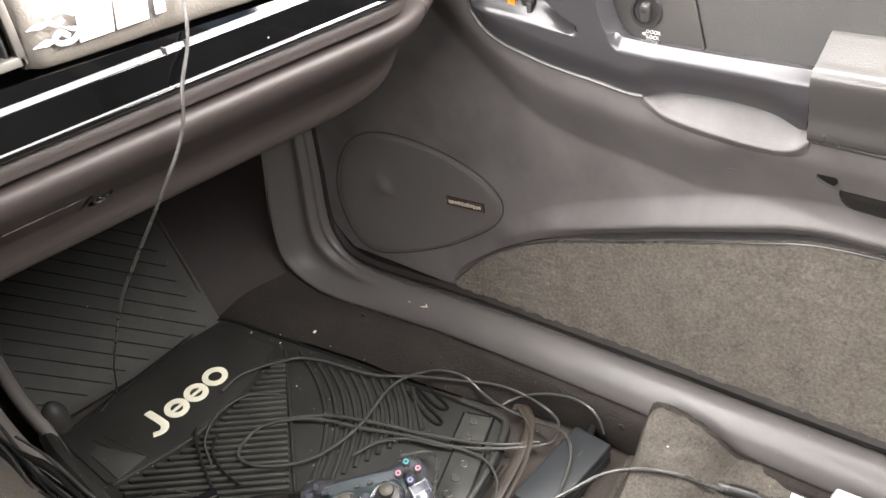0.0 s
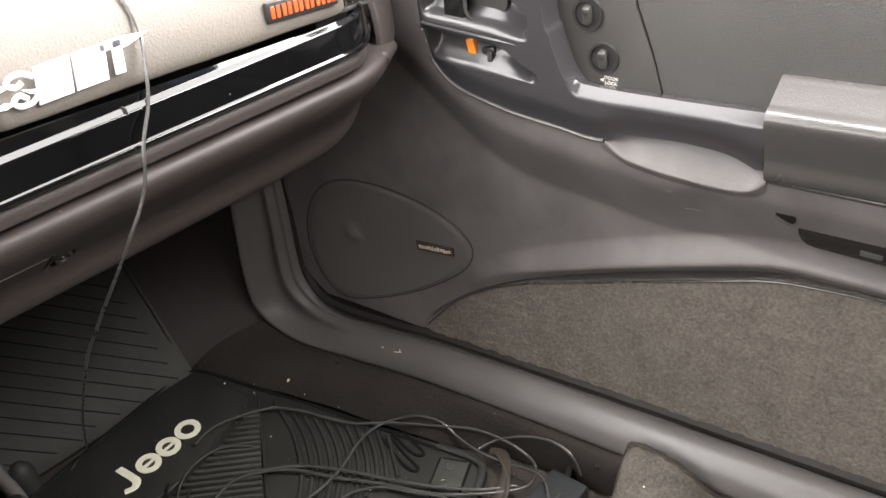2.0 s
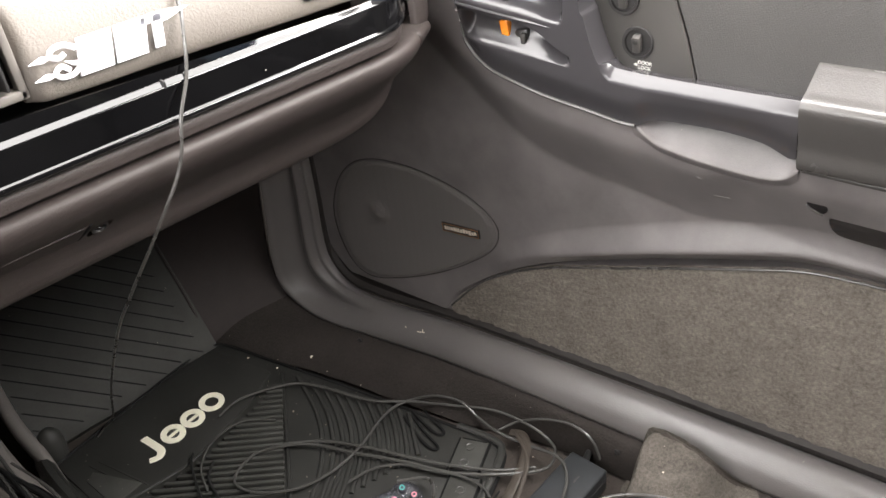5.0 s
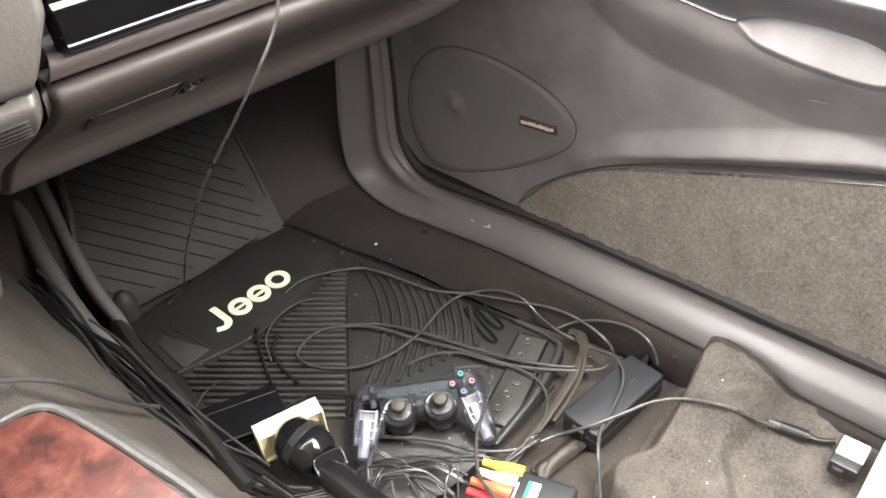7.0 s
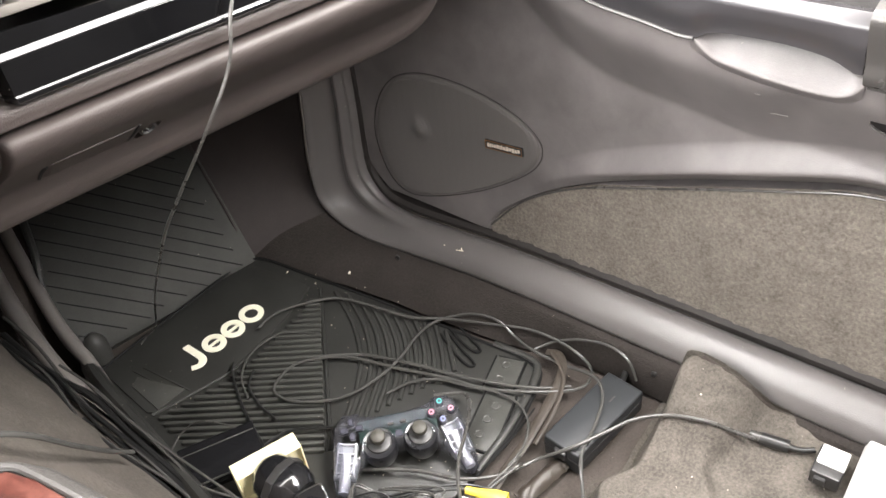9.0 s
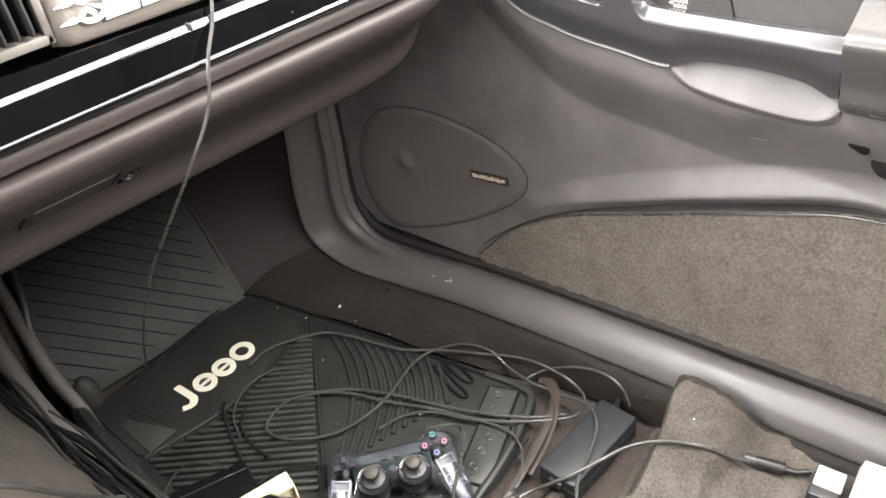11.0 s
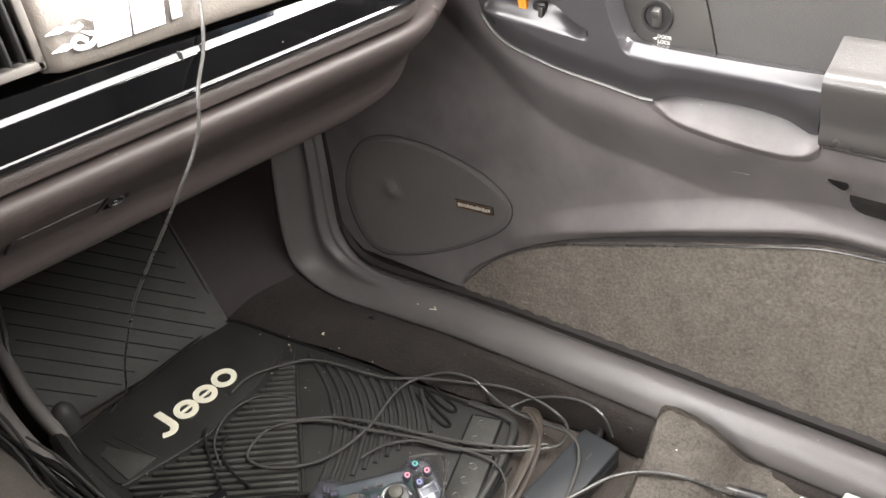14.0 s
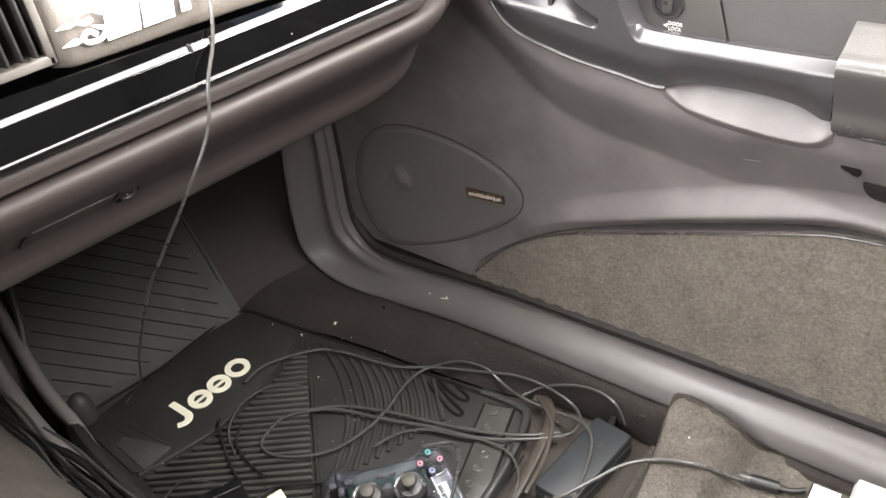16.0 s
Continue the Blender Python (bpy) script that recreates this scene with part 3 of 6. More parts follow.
on_door("latch_lip", tube([(0.0945, 0.66, 0.048), (0.0940, 0.600, 0.050), (0.0955, 0.586, 0.050), (0.1015, 0.5805, 0.047), (0.110, 0.5815, 0.042)], 0.0020, 8, 6), DOOR_FRAME, ARM_VINYL, "pale edge", latch)
PLATE_LINE = [(0.046, 0.76), (0.047, 0.600), (0.051, 0.592), (0.058, 0.588), (0.120, 0.583), (0.128, 0.585), (0.133, 0.592), (0.134, 0.602), (0.136, 0.76)]
on_door("latch_plate", prism(PLATE_LINE, 0.004, 0.001), DOOR_FRAME @ Matrix.Translation((0, 0, 0.033)), SWITCH, "grey latch surround", bezel)
on_door("pod_ridge", tube([(0.044 + 0.0135 * k, 0.5745 - 0.0014 * k, 0.0563 - 0.002 * (k / 9) ** 3) for k in range(10)], 0.0022, 8, 4), DOOR_FRAME, BEZEL_VINYL, "thin raised ridge", bezel)


# switch plate behind the pod
plate_out = [(0.172, 0.80), (0.179, 0.60), (0.184, 0.566), (0.193, 0.531), (0.199, 0.521), (0.207, 0.517), (0.284, 0.517), (0.2725, 0.558), (0.257, 0.60), (0.250, 0.80)]
plate = on_door("switch_plate", prism(plate_out, 0.004, 0.0015), DOOR_FRAME @ Matrix.Translation((0, 0, 0.0225)), SWITCH, "dark switch plate")
for sx, sz in ((0.212, 0.589), (0.227, 0.549)):
    m = DOOR_FRAME @ Matrix.Translation((sx, sz, 0.0268))
    ring = on_door("switch_ring", lathe([(0.0155, 0), (0.0150, 0.0022), (0.0125, 0.0022), (0.0115, -0.0005)], 24), m, DARK, "", plate)
    on_door("rocker", block(0.0085, 0.017, 0.012, 0.0025), m @ Matrix.Rotation(radians(12), 4, "X"), SWITCH, "", plate)
    on_door("rocker_face", block(0.0055, 0.006, 0.003, 0.001), m @ Matrix.Translation((0, 0.003, 0.0055)), DARK, "", plate)


def writing(text, size, m, material, parent, name="lettering"):
    cu = bpy.data.curves.new(name, "FONT")
    cu.body, cu.size, cu.extrude, cu.align_x, cu.align_y = text, size, 0.0002, "CENTER", "CENTER"
    tmp = new(name, cu)
    me = bpy.data.meshes.new_from_object(tmp.evaluated_get(bpy.context.evaluated_depsgraph_get()))
    bpy.data.objects.remove(tmp)
    me.transform(door_inv @ m)
    me.materials.append(material)
    ob = new(name, me)
    ob.parent = parent
    return ob


WHITE_PRINT = surface("white_print", (0.75, 0.74, 0.70), 0.5, 300, 0.0, 0.05, 30)
TEXT_M = DOOR_FRAME @ Matrix.Translation((0.2345, 0.5275, 0.0268)) @ Matrix.Rotation(radians(-2), 4, "Z")
writing("DOOR", 0.0047, TEXT_M @ Matrix.Translation((0, 0.0024, 0)), WHITE_PRINT, plate)
writing("LOCK", 0.0047, TEXT_M @ Matrix.Translation((0, -0.0024, 0)), WHITE_PRINT, plate)
on_door("arrow_mark", prism([(-0.0022, 0), (0.0016, 0.0017), (0.0016, -0.0017)], 0.0003), TEXT_M @ Matrix.Translation((-0.0090, 0, 0)), WHITE_PRINT, "", plate, False)
on_door("plate_mark", prism(capsule(0.011, 0.003), 0.0003), DOOR_FRAME @ Matrix.Translation((0.210, 0.612, 0.0268)), WHITE_PRINT, "", plate, False)

# grained upper panel, beyond the plate
upper_out = [(0.2515, 0.80), (0.2580, 0.60), (0.2735, 0.558), (0.2855, 0.514), (1.0, 0.514), (1.0, 0.80)]
UPPER_VINYL = surface("upper_door_vinyl", (0.074, 0.071, 0.069), 0.40, 500, 0.26, 0.12, 8, leather=460)
on_door("upper_panel", prism(upper_out, 0.006, 0.002), DOOR_FRAME @ Matrix.Translation((0, 0, 0.018)), UPPER_VINYL, "grained grey upper door panel")


# armrest pad
def pad_fn(u, v):
    s = 0.3890 + 0.615 * max(0.0, u - 0.08) / 0.92
    cap = min(1.0, u / 0.08)
    round_off = math.sqrt(max(0.0, 1 - (1 - cap) ** 2))
    d = lin(v, (0, 0.016), (0.10, 0.027), (0.16, 0.033), (0.42, 0.056), (0.50, 0.066), (0.56, 0.070), (0.63, 0.069), (0.80, 0.062), (0.94, 0.057), (1.0, 0.030))
    z = lin(v, (0, 0.554), (0.10, 0.5535), (0.16, 0.551), (0.42, 0.541), (0.50, 0.5375), (0.56, 0.532), (0.63, 0.522), (0.80, 0.495), (0.94, 0.471), (1.0, 0.464))
    return dp(s - 0.003 * round_off * (1 - ss(0.0, 0.02, s - 0.389)) + 0.003 * ss(0.5, 1.0, v), 0.010 + (d - 0.010) * (0.10 + 0.90 * round_off), z)


door_part("armrest_pad", sheet(pad_fn, 120, 60, 0), ARM_VINYL, "padded grey vinyl armrest")
door_part("armrest_lip", tube([dp(0.391 + 0.6 * k / 6, 0.046, 0.4665 - 0.002 * k) for k in range(7)], 0.0035, 8, 4), ARM_VINYL)
LENS_M = DOOR_FRAME @ Matrix.Translation((0.474, 0.4105, panel_depth(0.44, 0.41) - 0.004)) @ Matrix.Rotation(radians(-3), 4, "Z")
lamp_ob = on_door("courtesy_lamp", prism(capsule(0.118, 0.033), 0.006, 0.002), LENS_M, surface("dark_lens", (0.012, 0.011, 0.011), 0.10, 300, 0.02, 0.2, 30, coat=0.4), "dark glossy courtesy lamp")
on_door("lamp_lens", prism(capsule(0.022, 0.009), 0.002, 0.0006), LENS_M @ Matrix.Translation((-0.040, 0.0085, 0.0054)) @ Matrix.Rotation(radians(8), 4, "Z"), RED, "red lens", lamp_ob)
on_door("lamp_clip", block(0.018, 0.005, 0.002, 0.0006), LENS_M @ Matrix.Translation((0.004, -0.0085, 0.0062)), SWITCH, "", lamp_ob)
HOLE_M = DOOR_FRAME @ Matrix.Translation((0.406, 0.4285, panel_depth(0.406, 0.4285) + 0.0005)) @ Matrix.Rotation(radians(-24), 4, "Z")
hole_ob = on_door("screw_hole", prism(capsule(0.019, 0.0085), 0.0006, 0.0002), HOLE_M, surface("hole_black", (0.008, 0.007, 0.007), 0.9, 600, 0.1, 0.3, 40, spec=0.1), "dark open screw hole")
on_door("hole_lip", tube([(-0.008, -0.0046, 0.0006), (0.0, -0.0054, 0.001), (0.009, -0.0046, 0.0006)], 0.0012, 6, 5), HOLE_M, ARM_VINYL, "", hole_ob)

SCRATCH = surface("pale_scratch", (0.15, 0.138, 0.132), 0.6, 600, 0.1, 0.2, 40)
for s, z, ln, a in ((0.318, 0.408, 0.016, 3), (0.300, 0.432, 0.006, -4)):
    on_door("scratch", prism(capsule(ln, 0.0007, 3), 0.0003), DOOR_FRAME @ Matrix.Translation((s, z, panel_depth(s, z) + 0.0003)) @ Matrix.Rotation(radians(a), 4, "Z"), SCRATCH)

# ---- dashboard ----
dash = thing("dashboard", "brown-grey vinyl dashboard with gloss black trim and glovebox", "dashboard", (0.45, 0.62, 0.47))
dash_inv = Matrix.Translation((-0.45, -0.62, -0.47))


def dash_part(name, bm, material, label="", parent=None, smooth=True):
    bmesh.ops.transform(bm, matrix=dash_inv, verts=bm.verts)
    return part(name, bm, material, parent or dash, label, smooth)


def stack_edge(z):
    return lin(z, (0.36, 0.150), (0.42, 0.165), (0.501, 0.192), (0.530, 0.218), (0.547, 0.229), (0.573, 0.233), (0.60, 0.246), (0.62, 0.256), (0.70, 0.262))


def end_scale(x):
    return lin(x, (0.2, 1.0), (0.58, 0.99), (0.615, 0.965), (0.640, 0.92), (0.660, 0.84), (0.676, 0.72), (0.686, 0.58), (0.692, 0.44))


def end_back(x):
    return 0.05 * ss(0.60, 0.695, x) ** 2


GLOVE = [(0.640, 0.5700), (0.618, 0.5690), (0.610, 0.5660), (0.609, 0.5580), (0.616, 0.5460), (0.632, 0.5310), (0.646, 0.5190), (0.657, 0.5080), (0.665, 0.4950), (0.669, 0.4840), (0.675, 0.4745), (0.686, 0.4700), (0.72, 0.4690), (0.80, 0.480), (1.05, 0.52)]


def plin(x, *pairs):
    """Straight interpolation through (x, y) pairs."""
    return float(np.interp(x, [p[0] for p in pairs], [p[1] for p in pairs]))


def along(profile, v):
    k = v * (len(profile) - 1)
    return lin(k, *[(i, p[0]) for i, p in enumerate(profile)]), lin(k, *[(i, p[1]) for i, p in enumerate(profile)])


def glove_face(x, z):
    """How far back the glovebox face lies at a height."""
    return lin(z, (0.474, 0.675), (0.484, 0.669), (0.495, 0.665), (0.508, 0.657), (0.519, 0.646), (0.531, 0.632), (0.546, 0.616), (0.558, 0.609), (0.566, 0.610)) + end_back(x)


def glove_fn(u, v):
    y, z = along(GLOVE, v)
    left = stack_edge(z) + 0.004
    x = left + (0.692 - left) * u
    mid = 0.590 - 0.034 * ss(0.62, 0.692, x)
    z = mid - (mid - z) * end_scale(x)
    slot = math.exp(-((x - 0.655) / 0.0012) ** 2) * ss(0.545, 0.552, z)
    y += end_back(x) + 0.004 * slot + 0.008 * (1 - ss(0, 0.008, x - left)) ** 2
    # shallow hand hollow under the latch
    hollow = (1 - ss(0.8, 1.05, ((x - 0.293) / 0.044) ** 4 + ((z - 0.5185) / 0.0105) ** 4))
    key = 1 - ss(0.6, 1.1, ((x - 0.3425) / 0.0105) ** 2 + ((z - 0.5145 - 0.35 * (x - 0.3425)) / 0.0052) ** 2)
    y += 0.045 * ss(0.680, 0.692, x) ** 2
    x += 0.030 * ss(0.60, 0.692, x)
    return Vector((x, y + 0.0022 * hollow * ss(0.500, 0.535, z) + 0.006 * key, z))


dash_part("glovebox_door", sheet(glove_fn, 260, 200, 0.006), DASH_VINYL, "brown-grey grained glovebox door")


def latch_fn(u, v):
    x, z = 0.258 + 0.070 * u + 0.004 * v, 0.5105 + 0.0195 * v
    rim = min(ss(0, 0.06, u), ss(0, 0.05, 1 - u), ss(0, 0.12, v), ss(0, 0.10, 1 - v))
    return Vector((x, glove_face(x, z) + 0.0014 - 0.0024 * rim, z))


dash_part("latch_plate", sheet(latch_fn, 40, 24, 0.002), DASH_VINYL, "moulded glovebox latch plate")
for pts in (((0.255, 0.5130), (0.257, 0.5210), (0.2605, 0.5280)), ((0.325, 0.5120), (0.3305, 0.5200), (0.3325, 0.5305))):
    # Black tubes draw the shade inside the latch slots.
    dash_part("latch_slot", tube([Vector((x, glove_face(x, z) + 0.0003, z)) for x, z in pts], 0.0013, 6, 4), GROOVE_SHADE)
KEY_M = Matrix.Translation((0.3425, glove_face(0.3425, 0.5155) + 0.001, 0.5155)) @ Matrix.Rotation(radians(128), 4, "X")
key_lock = dash_part("key_lock", lathe([(0.0075, -0.002), (0.0072, 0.0010), (0.0055, 0.0014), (0.0050, -0.001)], 18, KEY_M), DARK, "dark key lock")
dash_part("key_slot", block(0.0016, 0.0062, 0.0020, 0.0003, m=KEY_M @ Matrix.Rotation(radians(35), 4, "Z")), CHROME, "bright key slot", key_lock)
STRIP = [(0.640, 0.5930), (0.622, 0.5905), (0.614, 0.5885), (0.6105, 0.5840), (0.6105, 0.5780), (0.614, 0.5730), (0.640, 0.5715)]


def strip_fn(u, v):
    y, z = along(STRIP, v)
    left = stack_edge(z) + 0.004
    x = left + (0.694 - left) * u
    z = 0.590 - (0.590 - z) * (0.35 + 0.65 * end_scale(x))
    return Vector((x, y + end_back(x) * 1.1, z))


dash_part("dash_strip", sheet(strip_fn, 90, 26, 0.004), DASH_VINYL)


def trim_cap(x):
    return 0.6288 - 0.037 * (x - 0.32)


def trim_fn(u, v):
    x = 0.252 + 0.432 * u
    y = plin(v, (0, 0.625), (0.05, 0.611), (0.09, 0.6068), (0.13, 0.6050), (0.17, 0.6056), (0.20, 0.6075), (0.54, 0.6092), (0.56, 0.6098), (0.70, 0.6142), (0.72, 0.6147), (1, 0.6160))
    z = plin(v, (0, 0.5885), (0.05, 0.5884), (0.09, 0.5892), (0.13, 0.5912), (0.17, 0.5936), (0.20, 0.5950), (0.54, 0.6165), (0.56, 0.6178), (0.70, 0.6204), (0.72, 0.6208), (1, 0.6300))
    if v > 0.72:
        z = 0.6208 + (trim_cap(x) + 0.002 - 0.6208) * (v - 0.72) / 0.28
    e = ss(0.672, 0.684, x)
    y += 0.006 * e * e
    z = 0.606 + (z - 0.606) * (1 - 0.12 * e * e)
    wave = 0.00007 * noise.noise((x * 30, z * 60, 3)) + 0.0
    return Vector((x, y + end_back(x) * 1.05 + 0.012 * (1 - ss(0, 0.006, x - 0.252)) + wave, z))


trim = dash_part("gloss_trim", sheet(trim_fn, 160, 100, 0.004), GLOSS, "scuffed gloss black trim strip")
# chip in the upper edge of the trim, and its worn print
dash_part("trim_chip", block(0.0016, 0.010, 0.006, 0.0004, m=Matrix.Translation((0.411, 0.6140, 0.6190))), DARK, "", trim)
PAD = [(0.650, 0.6440), (0.634, 0.6440), (0.6300, 0.6480), (0.6300, 0.6560), (0.6340, 0.6680), (0.6430, 0.6820), (0.6600, 0.6960), (0.690, 0.7070), (0.78, 0.7170), (0.95, 0.7260), (1.20, 0.7330), (1.37, 0.7380)]


def pad_dash_fn(u, v):
    y, z = along(PAD, v)
    x = 0.326 + 0.374 * u
    drop = trim_cap(x) - 0.6430
    z += drop * (1 - ss(0.644, 0.70, z))
    e = (1 - ss(0, 0.014, x - 0.326))
    f = ss(0.655, 0.70, x)
    z -= (0.006 * e * e + 0.05 * f * f) * ss(0.650, 0.70, z)
    return Vector((x, y + 0.010 * e * e + end_back(x) + 0.06 * f * f, z + 0.0012 * noise.noise((x * 12, y * 12, 6))))


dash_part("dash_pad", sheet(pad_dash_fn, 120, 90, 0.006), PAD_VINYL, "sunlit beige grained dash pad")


def pad_left_fn(u, v):
    y, z = along(PAD, 0.42 + 0.58 * v)
    return Vector((-0.74 + 1.070 * u, y + 0.03, z))


dash_part("dash_pad_driver", sheet(pad_left_fn, 40, 24, 0.006), PAD_VINYL)


def pad_end_fn(u, v):
    y, z = along(PAD, 0.72 + 0.28 * v)
    return Vector((0.672 + 0.150 * u, y + 0.085 - 0.085 * v, z - 0.030 - 0.010 * u))


# Sheet added beyond the pad to stop light leaking in behind the dash.
dash_part("dash_pad_end", sheet(pad_end_fn, 12, 20, 0.006), PAD_VINYL)


def dash_end_fn(u, v):
    x, z = 0.684 + 0.050 * u, 0.5600 + 0.098 * v
    cap = (1 - ss(0, 0.005, z - 0.5600)) ** 2
    return Vector((x + 0.004 * math.sin(math.pi * v), 0.650 + 0.030 * v * v + 0.032 * u ** 2.0 + 0.004 * (1 - ss(0, 0.12, u)) ** 2 + 0.004 * cap, z))


dash_part("dash_end", sheet(dash_end_fn, 24, 40, 0.006), DASH_VINYL, "dark rounded end cap")
# air vent
vent = dash_part("air_vent", block(0.068, 0.05, 0.085, 0.006, 3, Matrix.Translation((0.291, 0.672, 0.680))), DARK, "black air vent with slats")
vf = bmesh.new()
for px, pz, lx, lz in ((0.3255, 0.680, 0.006, 0.092), (0.2565, 0.680, 0.006, 0.092), (0.291, 0.6375, 0.074, 0.007), (0.291, 0.7225, 0.074, 0.007)):
    block(lx, 0.012, lz, 0.0015, m=Matrix.Translation((px, 0.642, pz)), bm=vf)
dash_part("vent_frame", vf, surface("vent_frame_vinyl", (0.15, 0.138, 0.125), 0.4, 900, 0.1, 0.12, 12), "pale grey frame", vent)
for k in range(6):
    dash_part("slat", block(0.0025, 0.018, 0.074, 0.0008, m=Matrix.Translation((0.266 + 0.0095 * k, 0.642, 0.680)) @ Matrix.Rotation(radians(18), 4, "Z")), DARK, "", vent)


# centre stack
def stack_y(z):
    return lin(z, (0.36, 0.690), (0.474, 0.665), (0.495, 0.655), (0.519, 0.637), (0.546, 0.610), (0.560, 0.602), (0.575, 0.600), (0.60, 0.600), (0.64, 0.606), (0.76, 0.63))


def stack_fn(lo, hi):
    def fn(u, v):
        z = lo + (hi - lo) * v
        right = stack_edge(z) - 0.002
        x = -0.20 + (right + 0.20) * (1 - (1 - u) ** 1.8)
        edge = ss(right - 0.010, right, x)
        cap = (1 - ss(0, 0.007, z - lo)) ** 2 + (1 - ss(0, 0.007, hi - z)) ** 2
        return Vector((x, stack_y(z) + 0.012 * edge ** 2 + 0.006 * cap, z))
    return fn


dash_part("centre_panel", sheet(stack_fn(0.575, 0.74), 90, 50, 0.02), STACK_VINYL, "grey centre panel")
lower = dash_part("lower_centre_panel", sheet(stack_fn(0.375, 0.573), 90, 60, 0.02), STACK_VINYL)
for k in range(5):
    zz = 0.5445 + 0.0036 * k
    dash_part("slot", block(0.030, 0.003, 0.0014, 0.0004, m=Matrix.Translation((0.201, stack_y(zz) - 0.0002, zz))), DARK, "", lower)
dash_part("stack_core", block(0.34, 0.18, 0.30, 0.01, m=Matrix.Translation((-0.03, 0.79, 0.59))), DARK)
dash_part("dash_core", block(0.42, 0.30, 0.11, 0.01, m=Matrix.Translation((0.44, 0.84, 0.60))), DARK)

# ---- transmission tunnel and console ----
def tunnel_fn(u, v):
    y = 0.10 + 1.25 * u
    bx = lin(y, (0.1, 0.335), (0.30, 0.330), (0.45, 0.318), (0.60, 0.300), (0.68, 0.290), (0.79, 0.275), (0.88, 0.266), (0.99, 0.255), (1.086, 0.234), (1.2, 0.21), (1.4, 0.19))
    tx = lin(y, (0.1, 0.236), (0.38, 0.196), (0.53, 0.148), (0.58, 0.136), (0.72, 0.122), (1.4, 0.10))
    tz = lin(y, (0.1, 0.378), (0.50, 0.378), (0.56, 0.345), (0.66, 0.285), (0.9, 0.265), (1.4, 0.30))
    if v < 0.72:
        k = v / 0.72
        x, z = bx + (tx - bx) * (k ** 0.9), -0.01 + (tz + 0.01) * (k ** 1.1)
    else:
        k = (v - 0.72) / 0.28
        x, z = tx + (-0.28 - tx) * k, tz + 0.012 * math.sin(math.pi * k) - 0.004
    n = 0.004 * noise.noise((x * 16, y * 16, z * 16))
    return Vector((x + n, y, z + n))


structure("tunnel", sheet(tunnel_fn, 110, 80, 0.006), TUNNEL_CARPET, "grey-brown carpeted transmission tunnel", "carpet")
console = thing("centre_console", "grey vinyl console with red burl wood panel", "console", (0.05, 0.30, 0.39))
con_inv = Matrix.Translation((-0.05, -0.30, -0.39))


def con_part(name, bm, material, label="", parent=None):
    bmesh.ops.transform(bm, matrix=con_inv, verts=bm.verts)
    return part(name, bm, material, parent or console, label)


CON_OUT = [(-0.22, 0.0), (0.240, 0.0), (0.223, 0.20), (0.207, 0.362), (0.186, 0.443), (0.163, 0.508), (0.148, 0.531), (0.124, 0.540), (0.07, 0.538), (-0.22, 0.53)]


def inset(points, by):
    c = Vector((0.02, 0.25))
    return [tuple(Vector(p) - (Vector(p) - c).normalized() * by) for p in points]


con_part("console_body", prism(CON_OUT, 0.050, 0.012, Matrix.Translation((0, 0, 0.352)), 4), CONSOLE_EDGE)
WOOD_OUT = [(-0.2, 0.02), (0.222, 0.02), (0.2065, 0.20), (0.191, 0.358), (0.171, 0.436), (0.150, 0.498), (0.139, 0.518), (0.121, 0.525), (0.07, 0.522), (-0.2, 0.507)]


def burl():
    m, t, b = nodes("burl_wood")
    link = t.links.new
    co = t.nodes.new("ShaderNodeTexCoord")
    n1 = add(t, "ShaderNodeTexNoise", Scale=46.0, Detail=9.0, Roughness=0.72, Distortion=0.7)
    n2 = add(t, "ShaderNodeTexNoise", Scale=90.0, Detail=4.0, Roughness=0.7, Distortion=0.6)
    link(co.outputs["Object"], n1.inputs["Vector"])
    link(co.outputs["Object"], n2.inputs["Vector"])
    mm = add(t, "ShaderNodeMath")
    mm.operation, mm.inputs[1].default_value = "MULTIPLY_ADD", 0.35
    link(n2.outputs["Fac"], mm.inputs[0])
    link(n1.outputs["Fac"], mm.inputs[2])
    r = t.nodes.new("ShaderNodeValToRGB")
    e = r.color_ramp.elements
    e[0].position, e[0].color = 0.52, (0.016, 0.006, 0.005, 1)
    e[1].position, e[1].color = 0.86, (0.076, 0.028, 0.021, 1)
    mid = e.new(0.64)
    mid.color = (0.038, 0.011, 0.008, 1)
    link(mm.outputs[0], r.inputs[0])
    link(r.outputs[0], b.inputs["Base Color"])
    b.inputs["Roughness"].default_value, b.inputs["Coat Weight"].default_value = 0.34, 0.08
    return m


con_part("wood_panel", prism(WOOD_OUT, 0.006, 0.002, Matrix.Translation((0, 0, 0.400))), burl(), "red burl wood panel")
con_part("wood_bead", tube([(x, y, 0.4035) for x, y in inset(WOOD_OUT, -0.0045)[1:9]], 0.0034, 8, 6), CONSOLE_EDGE)
# shifter base at the console's middle
con_part("shifter_gate", block(0.09, 0.16, 0.012, 0.005, 3, Matrix.Translation((0.052, 0.395, 0.409))), DARK, "dark shifter surround")

# ---- rubber floor mat ----
mat = thing("floor_mat", "black ribbed rubber floor mat with cream logo", "floor mat", (0.48, 0.80, -0.008))
MAT_INV = Matrix.Translation((-0.48, -0.80, 0.008))


def mat_part(name, bm, material=RUBBER, label="", parent=None, smooth=True):
    bmesh.ops.transform(bm, matrix=MAT_INV, verts=bm.verts)
    return part(name, bm, material, parent or mat, label, smooth)


def put(x, y, z=0.0, turn=0.0):
    return Matrix.Translation((x, y, z)) @ Matrix.Rotation(radians(turn), 4, "Z")


